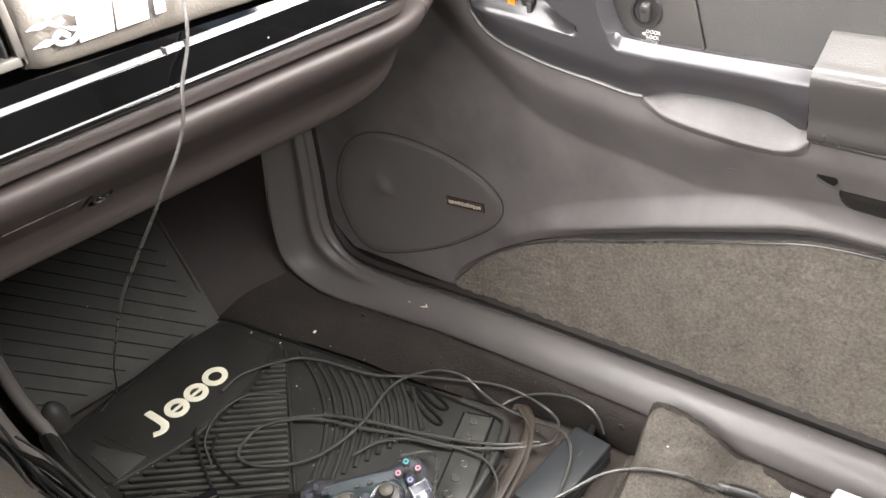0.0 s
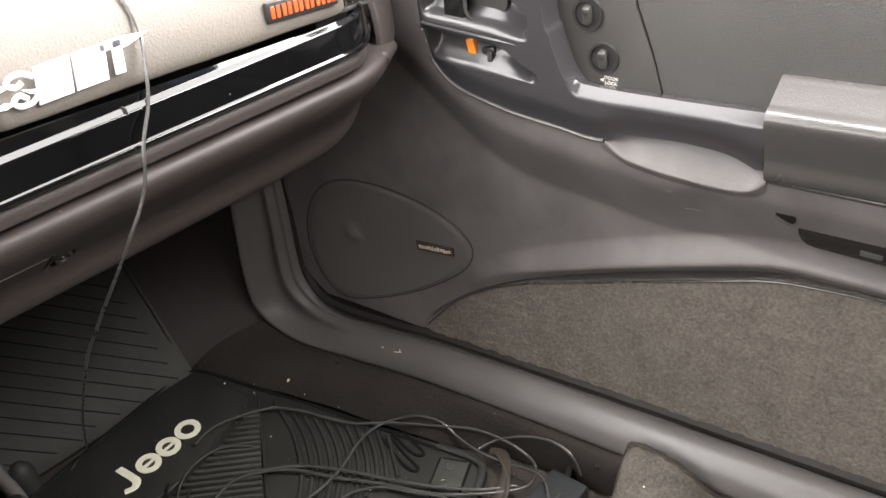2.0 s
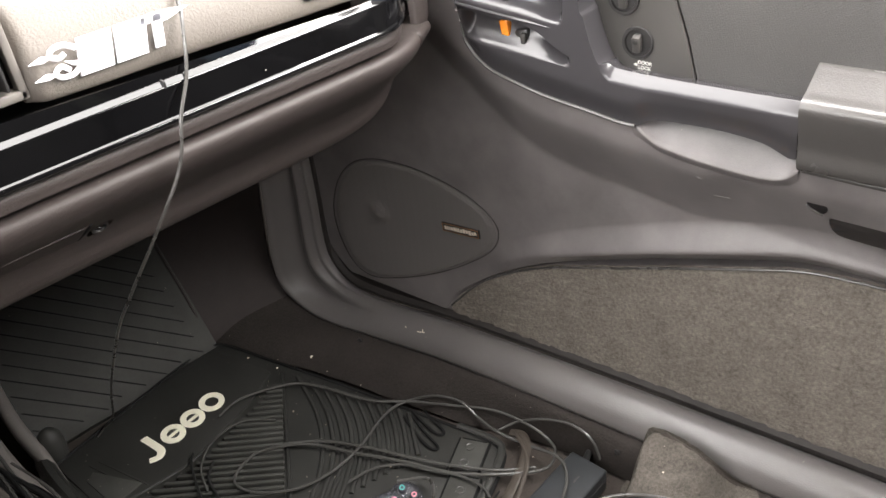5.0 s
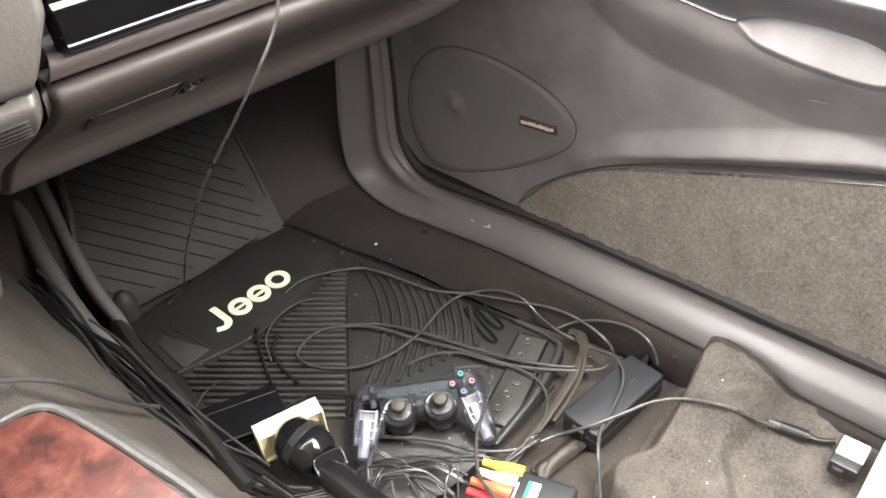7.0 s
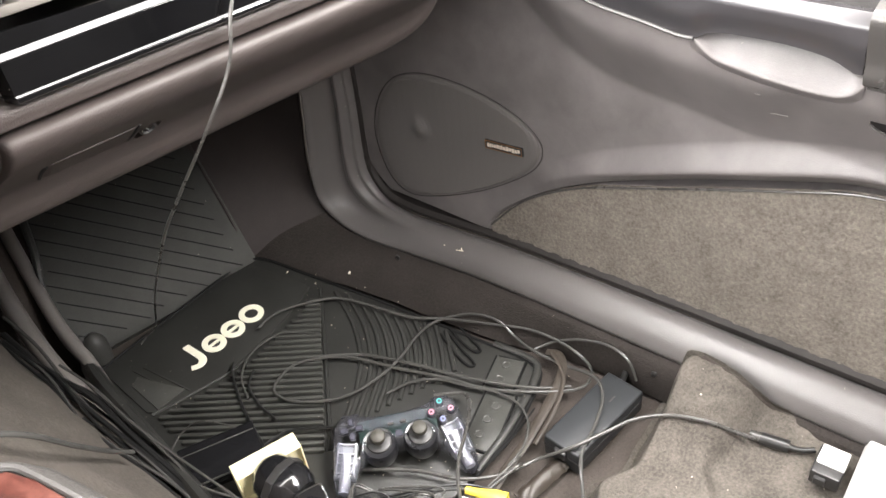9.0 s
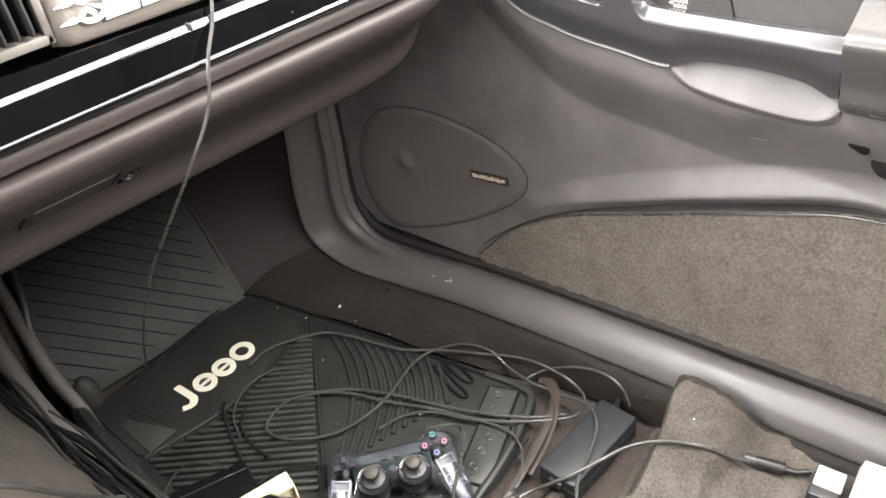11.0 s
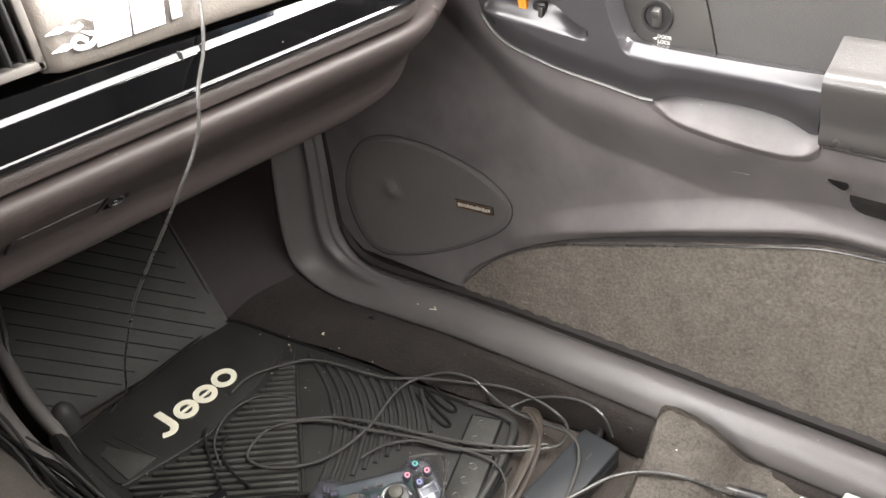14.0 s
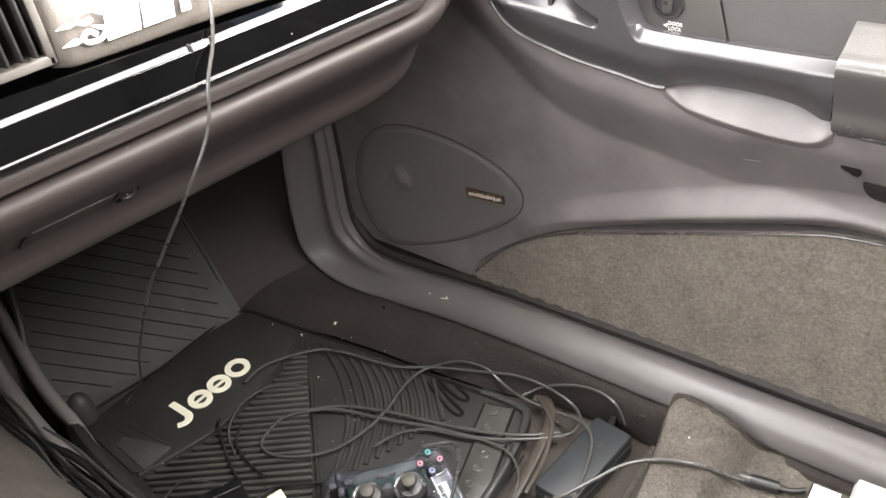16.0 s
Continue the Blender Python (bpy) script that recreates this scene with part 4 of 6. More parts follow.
MAT_OUT = [(0.245, 0.70), (0.262, 0.58), (0.33, 0.53), (0.45, 0.52), (0.560, 0.535), (0.625, 0.550), (0.692, 0.580), (0.703, 0.600), (0.700, 0.635), (0.672, 0.740), (0.640, 0.860), (0.600, 0.990), (0.572, 1.080), (0.548, 1.098), (0.520, 1.096), (0.300, 1.052), (0.262, 1.038), (0.250, 1.010), (0.246, 0.85)]
mat_part("mat_base", prism(MAT_OUT, 0.008, 0.003, Matrix.Translation((0, 0, -0.008))))
RIM = spline([(x, y, 0.001) for x, y in inset(MAT_OUT, 0.006)], 4, True)
# Rim coloured near-black in place of shade, so it shows no bright line.
mat_part("mat_rim", tube(RIM, 0.0030, 6, 1, smooth_path=False, closed=True, flat=0.7), GROOVE_SHADE)
# raised side lip along the tunnel
mat_part("side_lip", tube([(0.262, 1.045, 0.012), (0.258, 0.98, 0.020), (0.262, 0.88, 0.022), (0.266, 0.77, 0.020), (0.270, 0.66, 0.016)], 0.012, 10, 6, flat=1.6))
PLATE = [(0.272, 1.036), (0.284, 0.915), (0.292, 0.906), (0.395, 0.898), (0.440, 0.906), (0.52, 0.930), (0.578, 0.958), (0.580, 0.968), (0.548, 1.072), (0.538, 1.080), (0.300, 1.040)]
mat_plate = mat_part("logo_plate", prism(PLATE, 0.003, 0.0012), RUBBER, "smooth black plate")
for pts in ([(0.288, 0.905), (0.395, 0.896), (0.445, 0.905)], [(0.318, 0.996), (0.345, 0.905)], [(0.305, 1.000), (0.331, 0.909)]):
    mat_part("plate_groove", tube([(x, y, 0.0022) for x, y in pts], 0.0021, 6, 4), RUBBER)
mat_part("end_plate", prism([(0.290, 0.972), (0.303, 0.984), (0.341, 0.913), (0.297, 0.906)], 0.0022, 0.0010, Matrix.Translation((0, 0, 0.0028))), PALE_RUBBER, "paler smooth end plate", mat_plate)
CREAM = surface("cream_logo", (0.86, 0.83, 0.68), 0.55, 700, 0.05, 0.06, 40)


def ring(rx, ry, w, n=28):
    """A flat oval ring, as an outline pair made solid."""
    bm = bmesh.new()
    rows = []
    for f, z in ((1, 0), (1, 0.0018), (None, 0.0018), (None, 0)):
        rows.append([bm.verts.new(((rx if f else rx - w) * math.cos(2 * math.pi * k / n), (ry if f else ry - w) * math.sin(2 * math.pi * k / n), z)) for k in range(n)])
    for i in range(4):
        a, b = rows[i], rows[(i + 1) % 4]
        for k in range(n):
            bm.faces.new((a[k], a[(k + 1) % n], b[(k + 1) % n], b[k]))
    return bm


LT = put(0.4315, 0.9685, 0.003, 9)
shapes = [(tube([(-0.0475, 0.026, 0.0009), (-0.0470, 0.0, 0.0009), (-0.0480, -0.015, 0.0009), (-0.0570, -0.0225, 0.0009), (-0.0690, -0.0170, 0.0009)], 0.0058, 6, 6, flat=0.16), "bent bar"),
          (ring(0.0172, 0.0192, 0.0088), "oval ring"), (ring(0.0172, 0.0192, 0.0088), "oval ring"), (ring(0.0185, 0.0200, 0.0088), "oval ring")]
for (bm, _), (x, y) in zip(shapes, ((0, 0), (-0.0185, -0.004), (0.0165, -0.004), (0.0535, -0.002))):
    bmesh.ops.transform(bm, matrix=LT @ Matrix.Translation((x, y, 0)), verts=bm.verts)
    mat_part("logo_shape", bm, CREAM, "cream moulded shape", mat_plate)
for x, y, w, h in ((-0.0185, -0.0045, 0.0190, 0.0042), (0.0165, -0.0045, 0.0190, 0.0042)):
    mat_part("logo_bar", block(w, h, 0.0018, 0, m=LT @ Matrix.Translation((x, y, 0.0009))), CREAM, "cream moulded bar", mat_plate)


def above_ribs(x):
    return lin(x, (0.27, 0.900), (0.295, 0.897), (0.395, 0.889), (0.440, 0.897), (0.52, 0.921), (0.60, 0.952))


rib_dir = Vector((-0.735, 0.678))
for k in range(29):
    t = k / 28
    a = Vector((0.586, 0.938)).lerp(Vector((0.418, 0.688)), t)
    length = 0.0
    while length < 0.30:
        p = a + rib_dir * (length + 0.004)
        if p.y > above_ribs(p.x) - 0.004 or p.x < 0.292:
            break
        length += 0.004
    if length < 0.012:
        continue
    mid = a + rib_dir * (length / 2)
    turn = math.degrees(math.atan2(rib_dir.y, rib_dir.x))
    # Rib tops take the paler rubber, so they look lit against the base.
    mat_part("rib", block(length, 0.0054, 0.0080, 0.0018, 2, put(mid.x, mid.y, 0.0030, turn)), PALE_RUBBER)
mat_part("seam", tube([(0.592, 0.948, 0.001), (0.51, 0.817, 0.001), (0.424, 0.684, 0.001)], 0.0030, 6, 6))
for k in range(11):
    t = k / 10
    a = Vector((0.602, 0.922, 0.001)).lerp(Vector((0.662, 0.735, 0.001)), t ** 0.9)
    b = Vector((0.452, 0.700, 0.001)).lerp(Vector((0.618, 0.668, 0.001)), t)
    side = Vector((0.022, -0.014, 0)) * (1 - t)
    mat_part("ridge", tube([a, a.lerp(b, 0.33) + side, a.lerp(b, 0.66) + side * 1.1, b], 0.0036, 8, 7, flat=0.9), RUBBER)
# heel strip: two plates with ring nubs and raised black borders drawn as shaded grooves
for (x, y), lx, nubs in (((0.661, 0.616), 0.056, ((0.014, 0.003), (-0.013, 0.003))), ((0.592, 0.574), 0.096, ((0.024, 0.000), (0.001, 0.003), (-0.024, 0.005)))):
    plate_m = put(x, y, 0.0, 26.5)
    pad_part = mat_part("heel_pad", block(lx, 0.042, 0.004, 0.0012, 2, plate_m @ Matrix.Translation((0, 0, 0.0012))), PALE_RUBBER)
    for k in (-1, 1):
        mat_part("pad_border", block(lx, 0.0036, 0.0052, 0.0015, 2, plate_m @ Matrix.Translation((0, 0.0205 * k, 0.0010))), GROOVE_SHADE, "", pad_part)
        mat_part("pad_border", block(0.0036, 0.036, 0.0052, 0.0015, 2, plate_m @ Matrix.Translation((k * (lx / 2 - 0.001), 0, 0.0010))), GROOVE_SHADE, "", pad_part)
    for nx, ny in nubs:
        mat_part("nub", lathe([(0.0064, 0), (0.0062, 0.0016), (0.0052, 0.0020), (0.0044, 0.0016), (0.0042, 0.0008), (0.0010, 0.0008)], 16, plate_m @ Matrix.Translation((nx, ny, 0.0032))), PALE_RUBBER, "", pad_part)
# dead-end ridges in front of the heel strip
for pts in ([(0.652, 0.735), (0.640, 0.690), (0.637, 0.664), (0.642, 0.656), (0.647, 0.664), (0.652, 0.695), (0.662, 0.730)], [(0.668, 0.735), (0.661, 0.700), (0.660, 0.677), (0.666, 0.669), (0.671, 0.678), (0.674, 0.700), (0.679, 0.722)]):
    mat_part("slot_ridge", tube([(x, y, 0.002) for x, y in pts], 0.0021, 6, 6), GROOVE_SHADE)
for k in range(3):
    mat_part("edge_line", tube([(0.640 + 0.003 * k, 0.560 - 0.006 * k, 0.001), (0.600, 0.549 - 0.006 * k, 0.001), (0.552, 0.541 - 0.006 * k, 0.001)], 0.0013, 6, 4), GROOVE_SHADE)
mat_part("edge_border", tube([(0.690, 0.665, 0.003), (0.702, 0.612, 0.004), (0.690, 0.585, 0.004), (0.610, 0.552, 0.003), (0.53, 0.532, 0.002)], 0.0050, 8, 6, flat=0.6), RUBBER)

# upper mat on the toe board
toe_mat = thing("toe_mat", "dusty black rubber mat with slanting ribs on the toe board", "floor mat", (0.41, 1.15, 0.05))
TOE_INV = Matrix.Translation((-0.41, -1.15, -0.05))


def toe_at(x, y, up=0.0):
    return Vector((x, y - 0.707 * up, max(0.0, y - TOE_Y) - 0.010 + 0.707 * up))


def toe_mat_fn(u, v):
    y = 1.085 + 0.20 * v
    x0 = lin(y, (1.08, 0.262), (1.16, 0.262), (1.20, 0.282), (1.30, 0.30))
    x1 = lin(y, (1.08, 0.560), (1.20, 0.568), (1.30, 0.572))
    return toe_at(x0 + (x1 - x0) * u, y, 0.010)


def toe_part(name, bm, material, label=""):
    bmesh.ops.transform(bm, matrix=TOE_INV, verts=bm.verts)
    return part(name, bm, material, toe_mat, label)


toe_part("mat_sheet", sheet(toe_mat_fn, 24, 20, 0.010), TOE_RUBBER)
for k in range(17):
    x0, y0 = 0.236, 1.118 + 0.0205 * k
    pts = []
    for j in range(26):
        x, y = x0 + 0.0125 * j, y0 - 0.0078 * j
        if 1.092 < y < 1.275 and 0.270 + 0.2 * max(0, y - 1.16) < x < 0.545:
            pts.append(toe_at(x, y, 0.0100))
    if len(pts) > 2:
        # Dark tubes stand for the shade in the mat's slanting grooves.
        toe_part("rib", tube(pts, 0.0011, 6, 2), GROOVE_SHADE)
toe_part("mat_edge", tube([toe_at(0.262, 1.09, 0.012), toe_at(0.262, 1.16, 0.012), toe_at(0.283, 1.21, 0.012), toe_at(0.30, 1.27, 0.012)], 0.006, 8, 6), RUBBER)

# folds of trim between the tunnel and the mat
for name, pts, r in (("trim_fold", [(0.232, 1.34, 0.17), (0.222, 1.20, 0.105), (0.219, 1.09, 0.075), (0.224, 1.00, 0.050), (0.240, 0.93, 0.022), (0.250, 0.88, 0.002)], 0.013), ("trim_fold", [(0.272, 1.30, 0.19), (0.262, 1.18, 0.09), (0.258, 1.10, 0.05), (0.264, 1.03, 0.024), (0.268, 0.98, 0.002)], 0.010)):
    structure(name, tube(pts, lambda t, r=r: r * (1 - 0.55 * ss(0.62, 1.0, t)), 12, 8, flat=1.3), FOLD_VINYL, "grey moulded trim fold beside the tunnel", "trim")
tagged(part("grey_boot", lathe([(0.015, 0.0), (0.017, 0.010), (0.017, 0.030), (0.015, 0.040), (0.009, 0.048), (0.004, 0.051), (0.001, 0.052)], 18, put(0.283, 1.058, 0.0)), RUBBER_DUSTY), "grey rubber boot standing at the mat corner", "boot")

# ---- carpet flap under the seat ----
def flap_front(x):
    return lin(x, (0.54, 0.385), (0.56, 0.396), (0.604, 0.421), (0.646, 0.409), (0.690, 0.419), (0.733, 0.428), (0.760, 0.436), (0.80, 0.430))


def flap_right(y):
    return lin(y, (-0.050, 0.800), (0.232, 0.828), (0.284, 0.817), (0.317, 0.803), (0.344, 0.786), (0.388, 0.779), (0.425, 0.773), (0.450, 0.768))


def flap_height(x, y):
    """Height of the carpet flap: level in the middle, riding up against the sill on its outer side."""
    right, edge = flap_right(y), flap_front(x) - y
    u = (x - 0.545) / (right - 0.545)
    zr = lin(y, (-0.050, 0.045), (0.232, 0.048), (0.284, 0.052), (0.317, 0.058), (0.344, 0.084), (0.388, 0.100), (0.425, 0.096))
    z = 0.040 + (zr - 0.040) * ss(0.60, 1.0, u)
    z -= 0.014 * ss(-0.004, 0.018, x - 0.690 + 0.9 * (0.335 - y)) * (1 - ss(0.325, 0.350, y)) * (1 - ss(0.70, 0.95, u))
    z += 0.006 * math.exp(-((x - 0.735 + 0.8 * (y - 0.37)) / 0.010) ** 2) * ss(0.33, 0.35, y) * (1 - ss(0.39, 0.41, y))
    z += 0.004 * math.sin(34 * x + 21 * y) * math.sin(17 * y - 9 * x + 1.2)
    return -0.008 + (z + 0.008) * ss(0.0, 0.022, edge) * ss(0.0, 0.035, x - 0.545)


def flap_fn(u, v):
    y = flap_front(0.545 + 0.225 * u) * (1 - v)
    x = 0.545 + (flap_right(y) - 0.545) * u
    wool = 0.0028 * noise.noise((x * 30, y * 30, 5)) + 0.0014 * noise.noise((x * 90, y * 90, 2))
    return Vector((x, y, flap_height(x, y) + wool * ss(0, 0.02, flap_front(x) - y)))


flap = thing("carpet_flap", "rumpled grey-brown carpet flap lying against the sill", "carpet", (0.67, 0.25, 0.0))
part("carpet_sheet", sheet(lambda u, v: flap_fn(u, v) - Vector((0.67, 0.25, 0)), 150, 150, 0.007), HUMP_CARPET, flap)
part("bound_edge", tube([flap_fn(1.0, 0.02 + 0.05 * k) - Vector((0.67, 0.25, 0.003)) for k in range(16)], 0.0034, 6, 3), FLOOR_CARPET, flap, "dark bound edge")


# ---- cables ----
CORD_GREY = surface("grey_cable", (0.058, 0.057, 0.054), 0.22, 500, 0.05, 0.15, 30, spec=0.7)
CORD_BLACK = surface("black_cable", (0.014, 0.014, 0.014), 0.32, 500, 0.05, 0.2, 30)
CORD_PALE = surface("pale_cable", (0.052, 0.050, 0.047), 0.28, 500, 0.05, 0.12, 30, spec=0.5)


def cable(label, pts, r, material, group="cables on the mat"):
    return tagged(part("cable", tube(pts, r, 8, 9), material), label, "cable", group)


cable("grey cord hanging from the dashboard to the mat", [(0.43, 0.90, 0.7285), (0.438, 0.80, 0.7225), (0.444, 0.715, 0.7155), (0.4465, 0.662, 0.7000), (0.4490, 0.634, 0.668), (0.4385, 0.6175, 0.642), (0.4270, 0.6060, 0.620), (0.4110, 0.5975, 0.598), (0.3980, 0.5965, 0.562), (0.372, 0.611, 0.514), (0.352, 0.675, 0.430), (0.346, 0.745, 0.352), (0.356, 0.92, 0.165), (0.362, 1.02, 0.040), (0.352, 1.05, 0.006), (0.335, 1.04, 0.005)], 0.0014, CORD_PALE, "")
cable("dark grey cord looped over the mat", [(0.473, 0.933, 0.010), (0.507, 0.941, 0.010), (0.540, 0.931, 0.010), (0.570, 0.915, 0.010), (0.591, 0.899, 0.010), (0.610, 0.862, 0.010), (0.623, 0.825, 0.010), (0.635, 0.794, 0.010), (0.647, 0.775, 0.010), (0.675, 0.741, 0.010), (0.705, 0.686, 0.015), (0.728, 0.633, 0.023), (0.740, 0.589, 0.021), (0.746, 0.556, 0.010), (0.737, 0.533, 0.010), (0.715, 0.522, 0.010), (0.694, 0.529, 0.010), (0.658, 0.563, 0.010), (0.622, 0.609, 0.010), (0.595, 0.667, 0.010), (0.561, 0.728, 0.010), (0.539, 0.774, 0.010), (0.514, 0.806, 0.010), (0.475, 0.831, 0.010), (0.443, 0.827, 0.010), (0.424, 0.812, 0.010), (0.430, 0.782, 0.010), (0.458, 0.751, 0.010), (0.491, 0.733, 0.010), (0.533, 0.728, 0.010), (0.576, 0.734, 0.010), (0.623, 0.750, 0.010), (0.656, 0.752, 0.010), (0.683, 0.741, 0.010), (0.700, 0.712, 0.021), (0.712, 0.679, 0.021), (0.713, 0.646, 0.010), (0.712, 0.604, 0.010), (0.721, 0.562, 0.010), (0.719, 0.512, 0.027), (0.697, 0.481, 0.033), (0.658, 0.460, 0.033), (0.616, 0.444, 0.033), (0.590, 0.420, 0.018), (0.566, 0.395, 0.012), (0.540, 0.360, 0.010)], 0.0022, CORD_GREY)
cable("dark grey cord lying beside the loop", [(0.504, 0.818, 0.010), (0.544, 0.781, 0.010), (0.578, 0.724, 0.010), (0.606, 0.664, 0.010), (0.635, 0.610, 0.010), (0.666, 0.564, 0.010), (0.699, 0.533, 0.010)], 0.0022, CORD_GREY)
cable("thin black cord curling towards the adapter", [(0.714, 0.612, 0.010), (0.737, 0.598, 0.017), (0.748, 0.560, 0.039), (0.758, 0.522, 0.047), (0.760, 0.492, 0.039), (0.760, 0.479, 0.013)], 0.0021, CORD_GREY)
cable("thin grey cord curving behind the game pad", [(0.524, 0.698, 0.010), (0.560, 0.690, 0.010), (0.589, 0.667, 0.010), (0.607, 0.632, 0.010), (0.625, 0.599, 0.010), (0.632, 0.565, 0.010), (0.620, 0.534, 0.010), (0.589, 0.512, 0.010), (0.555, 0.505, 0.010)], 0.0018, CORD_GREY)
cable("grey cord running over the carpet flap", [(0.405, 0.652, 0.010), (0.440, 0.616, 0.012), (0.477, 0.575, 0.012), (0.500, 0.537, 0.012), (0.525, 0.512, 0.012), (0.554, 0.495, 0.013), (0.584, 0.484, 0.016), (0.616, 0.457, 0.034), (0.653, 0.440, 0.042), (0.682, 0.424, 0.052), (0.707, 0.398, 0.060), (0.725, 0.360, 0.067), (0.743, 0.331, 0.056), (0.753, 0.313, 0.051)], 0.0023, CORD_PALE)

cable("grey lead of the game pad", [(0.560, 0.640, 0.024), (0.590, 0.622, 0.018), (0.580, 0.595, 0.030), (0.545, 0.560, 0.045), (0.503, 0.528, 0.050), (0.474, 0.494, 0.046), (0.463, 0.462, 0.050), (0.466, 0.435, 0.050)], 0.0022, CORD_PALE)
cable("black cord curved over the ribs", [(0.392, 0.826, 0.010), (0.407, 0.869, 0.010), (0.441, 0.897, 0.010), (0.489, 0.899, 0.010), (0.525, 0.863, 0.010)], 0.0016, CORD_GREY)
cable("black cord lying over the ribs", [(0.366, 0.745, 0.010), (0.378, 0.813, 0.010), (0.398, 0.877, 0.011), (0.412, 0.90, 0.010)], 0.0017, CORD_BLACK)
cable("black cord looped over the ribs", [(0.425, 0.866, 0.010), (0.404, 0.844, 0.010), (0.397, 0.805, 0.010), (0.400, 0.768, 0.010)], 0.0017, CORD_BLACK)
cable("black cord lying over the ribs", [(0.366, 0.745, 0.010), (0.405, 0.74, 0.009), (0.45, 0.70, 0.009), (0.49, 0.67, 0.009)], 0.0020, CORD_BLACK)
cable("thin pale wire bent over the case", [(0.267, 0.817, 0.010), (0.300, 0.829, 0.022), (0.325, 0.815, 0.034), (0.350, 0.775, 0.034)], 0.0012, CORD_PALE)
cable("thin black lead in the bundle beside the tunnel", [(0.203, 1.116, 0.105), (0.217, 1.040, 0.092), (0.221, 0.962, 0.075), (0.227, 0.907, 0.062), (0.241, 0.833, 0.047), (0.254, 0.762, 0.034), (0.264, 0.703, 0.024), (0.282, 0.660, 0.020), (0.328, 0.614, 0.019)], 0.0024, CORD_GREY, "cable bundle")
cable("thin black lead in the bundle beside the tunnel", [(0.192, 1.092, 0.098), (0.211, 0.997, 0.081), (0.236, 0.922, 0.069), (0.247, 0.851, 0.052), (0.259, 0.784, 0.039), (0.269, 0.730, 0.030), (0.285, 0.688, 0.025), (0.294, 0.666, 0.023)], 0.0036, CORD_BLACK, "cable bundle")
cable("thin black lead in the bundle beside the tunnel", [(0.226, 0.993, 0.083), (0.244, 0.929, 0.073), (0.253, 0.868, 0.058), (0.260, 0.838, 0.052), (0.268, 0.785, 0.041), (0.275, 0.733, 0.032), (0.300, 0.687, 0.027)], 0.0018, CORD_GREY, "cable bundle")
cable("thin black lead in the bundle beside the tunnel", [(0.187, 1.081, 0.094), (0.213, 0.969, 0.075), (0.233, 0.874, 0.055), (0.249, 0.807, 0.042), (0.262, 0.737, 0.030), (0.269, 0.686, 0.022), (0.282, 0.648, 0.018)], 0.0034, CORD_BLACK, "cable bundle")
cable("thin black lead in the bundle beside the tunnel", [(0.240, 0.943, 0.075), (0.250, 0.890, 0.064), (0.259, 0.844, 0.053), (0.274, 0.783, 0.042), (0.288, 0.729, 0.034), (0.304, 0.670, 0.025)], 0.0018, CORD_GREY, "cable bundle")
cable("pale cord lying across the tunnel carpet", [(0.02, 0.735, 0.292), (0.085, 0.725, 0.292), (0.128, 0.700, 0.290), (0.158, 0.700, 0.262), (0.185, 0.735, 0.190), (0.212, 0.775, 0.118), (0.235, 0.79, 0.08)], 0.0030, CORD_GREY, "")
# strands of the bundle, spread about three runs
RUNS = ([(0.179, 1.123, 0.097), (0.195, 1.037, 0.088), (0.208, 0.973, 0.080), (0.211, 0.898, 0.062), (0.221, 0.845, 0.050), (0.246, 0.761, 0.034), (0.258, 0.708, 0.026), (0.272, 0.660, 0.022)],
        [(0.206, 0.994, 0.080), (0.212, 0.965, 0.074), (0.228, 0.941, 0.062), (0.241, 0.878, 0.048), (0.246, 0.844, 0.041), (0.263, 0.775, 0.030), (0.269, 0.730, 0.025), (0.281, 0.690, 0.022), (0.289, 0.652, 0.020), (0.300, 0.615, 0.020)],
        [(0.214, 0.906, 0.060), (0.232, 0.855, 0.046), (0.243, 0.805, 0.036), (0.251, 0.738, 0.029), (0.256, 0.710, 0.026), (0.265, 0.669, 0.022), (0.290, 0.624, 0.021), (0.327, 0.600, 0.020), (0.352, 0.588, 0.018)])
random.seed(11)
for run in RUNS:
    for k in range(4):
        off, wave = Vector((0.0045 * (k - 1.5), 0.003 * (k - 1.5), 0.0012 * (k % 2))), random.uniform(0, 6)
        pts = [Vector(p) + off + Vector((0.003 * math.sin(wave + i * 1.3), 0, 0.0015 * math.cos(wave + i))) for i, p in enumerate(run)]
        cable("thin glossy black lead in the bundle beside the tunnel", pts, random.choice((0.0014, 0.0018, 0.0022)), random.choice((CORD_BLACK, CORD_GREY)), "cable bundle")
LEADS = ([(0.420, 0.592), (0.407, 0.607), (0.390, 0.595), (0.375, 0.571)], [(0.418, 0.593), (0.398, 0.577), (0.374, 0.569)],
         [(0.370, 0.593), (0.386, 0.594), (0.410, 0.579), (0.424, 0.562), (0.427, 0.536), (0.422, 0.502)],
         [(0.429, 0.589), (0.444, 0.570), (0.466, 0.543), (0.470, 0.534), (0.457, 0.530), (0.426, 0.496)],
         [(0.436, 0.556), (0.450, 0.535), (0.465, 0.509)], [(0.366, 0.584), (0.389, 0.571), (0.416, 0.551), (0.426, 0.535), (0.431, 0.500)],
         [(0.422, 0.579), (0.473, 0.538), (0.506, 0.513), (0.532, 0.490)], [(0.521, 0.500), (0.562, 0.494), (0.579, 0.501)], [(0.379, 0.557), (0.399, 0.552), (0.386, 0.532)])
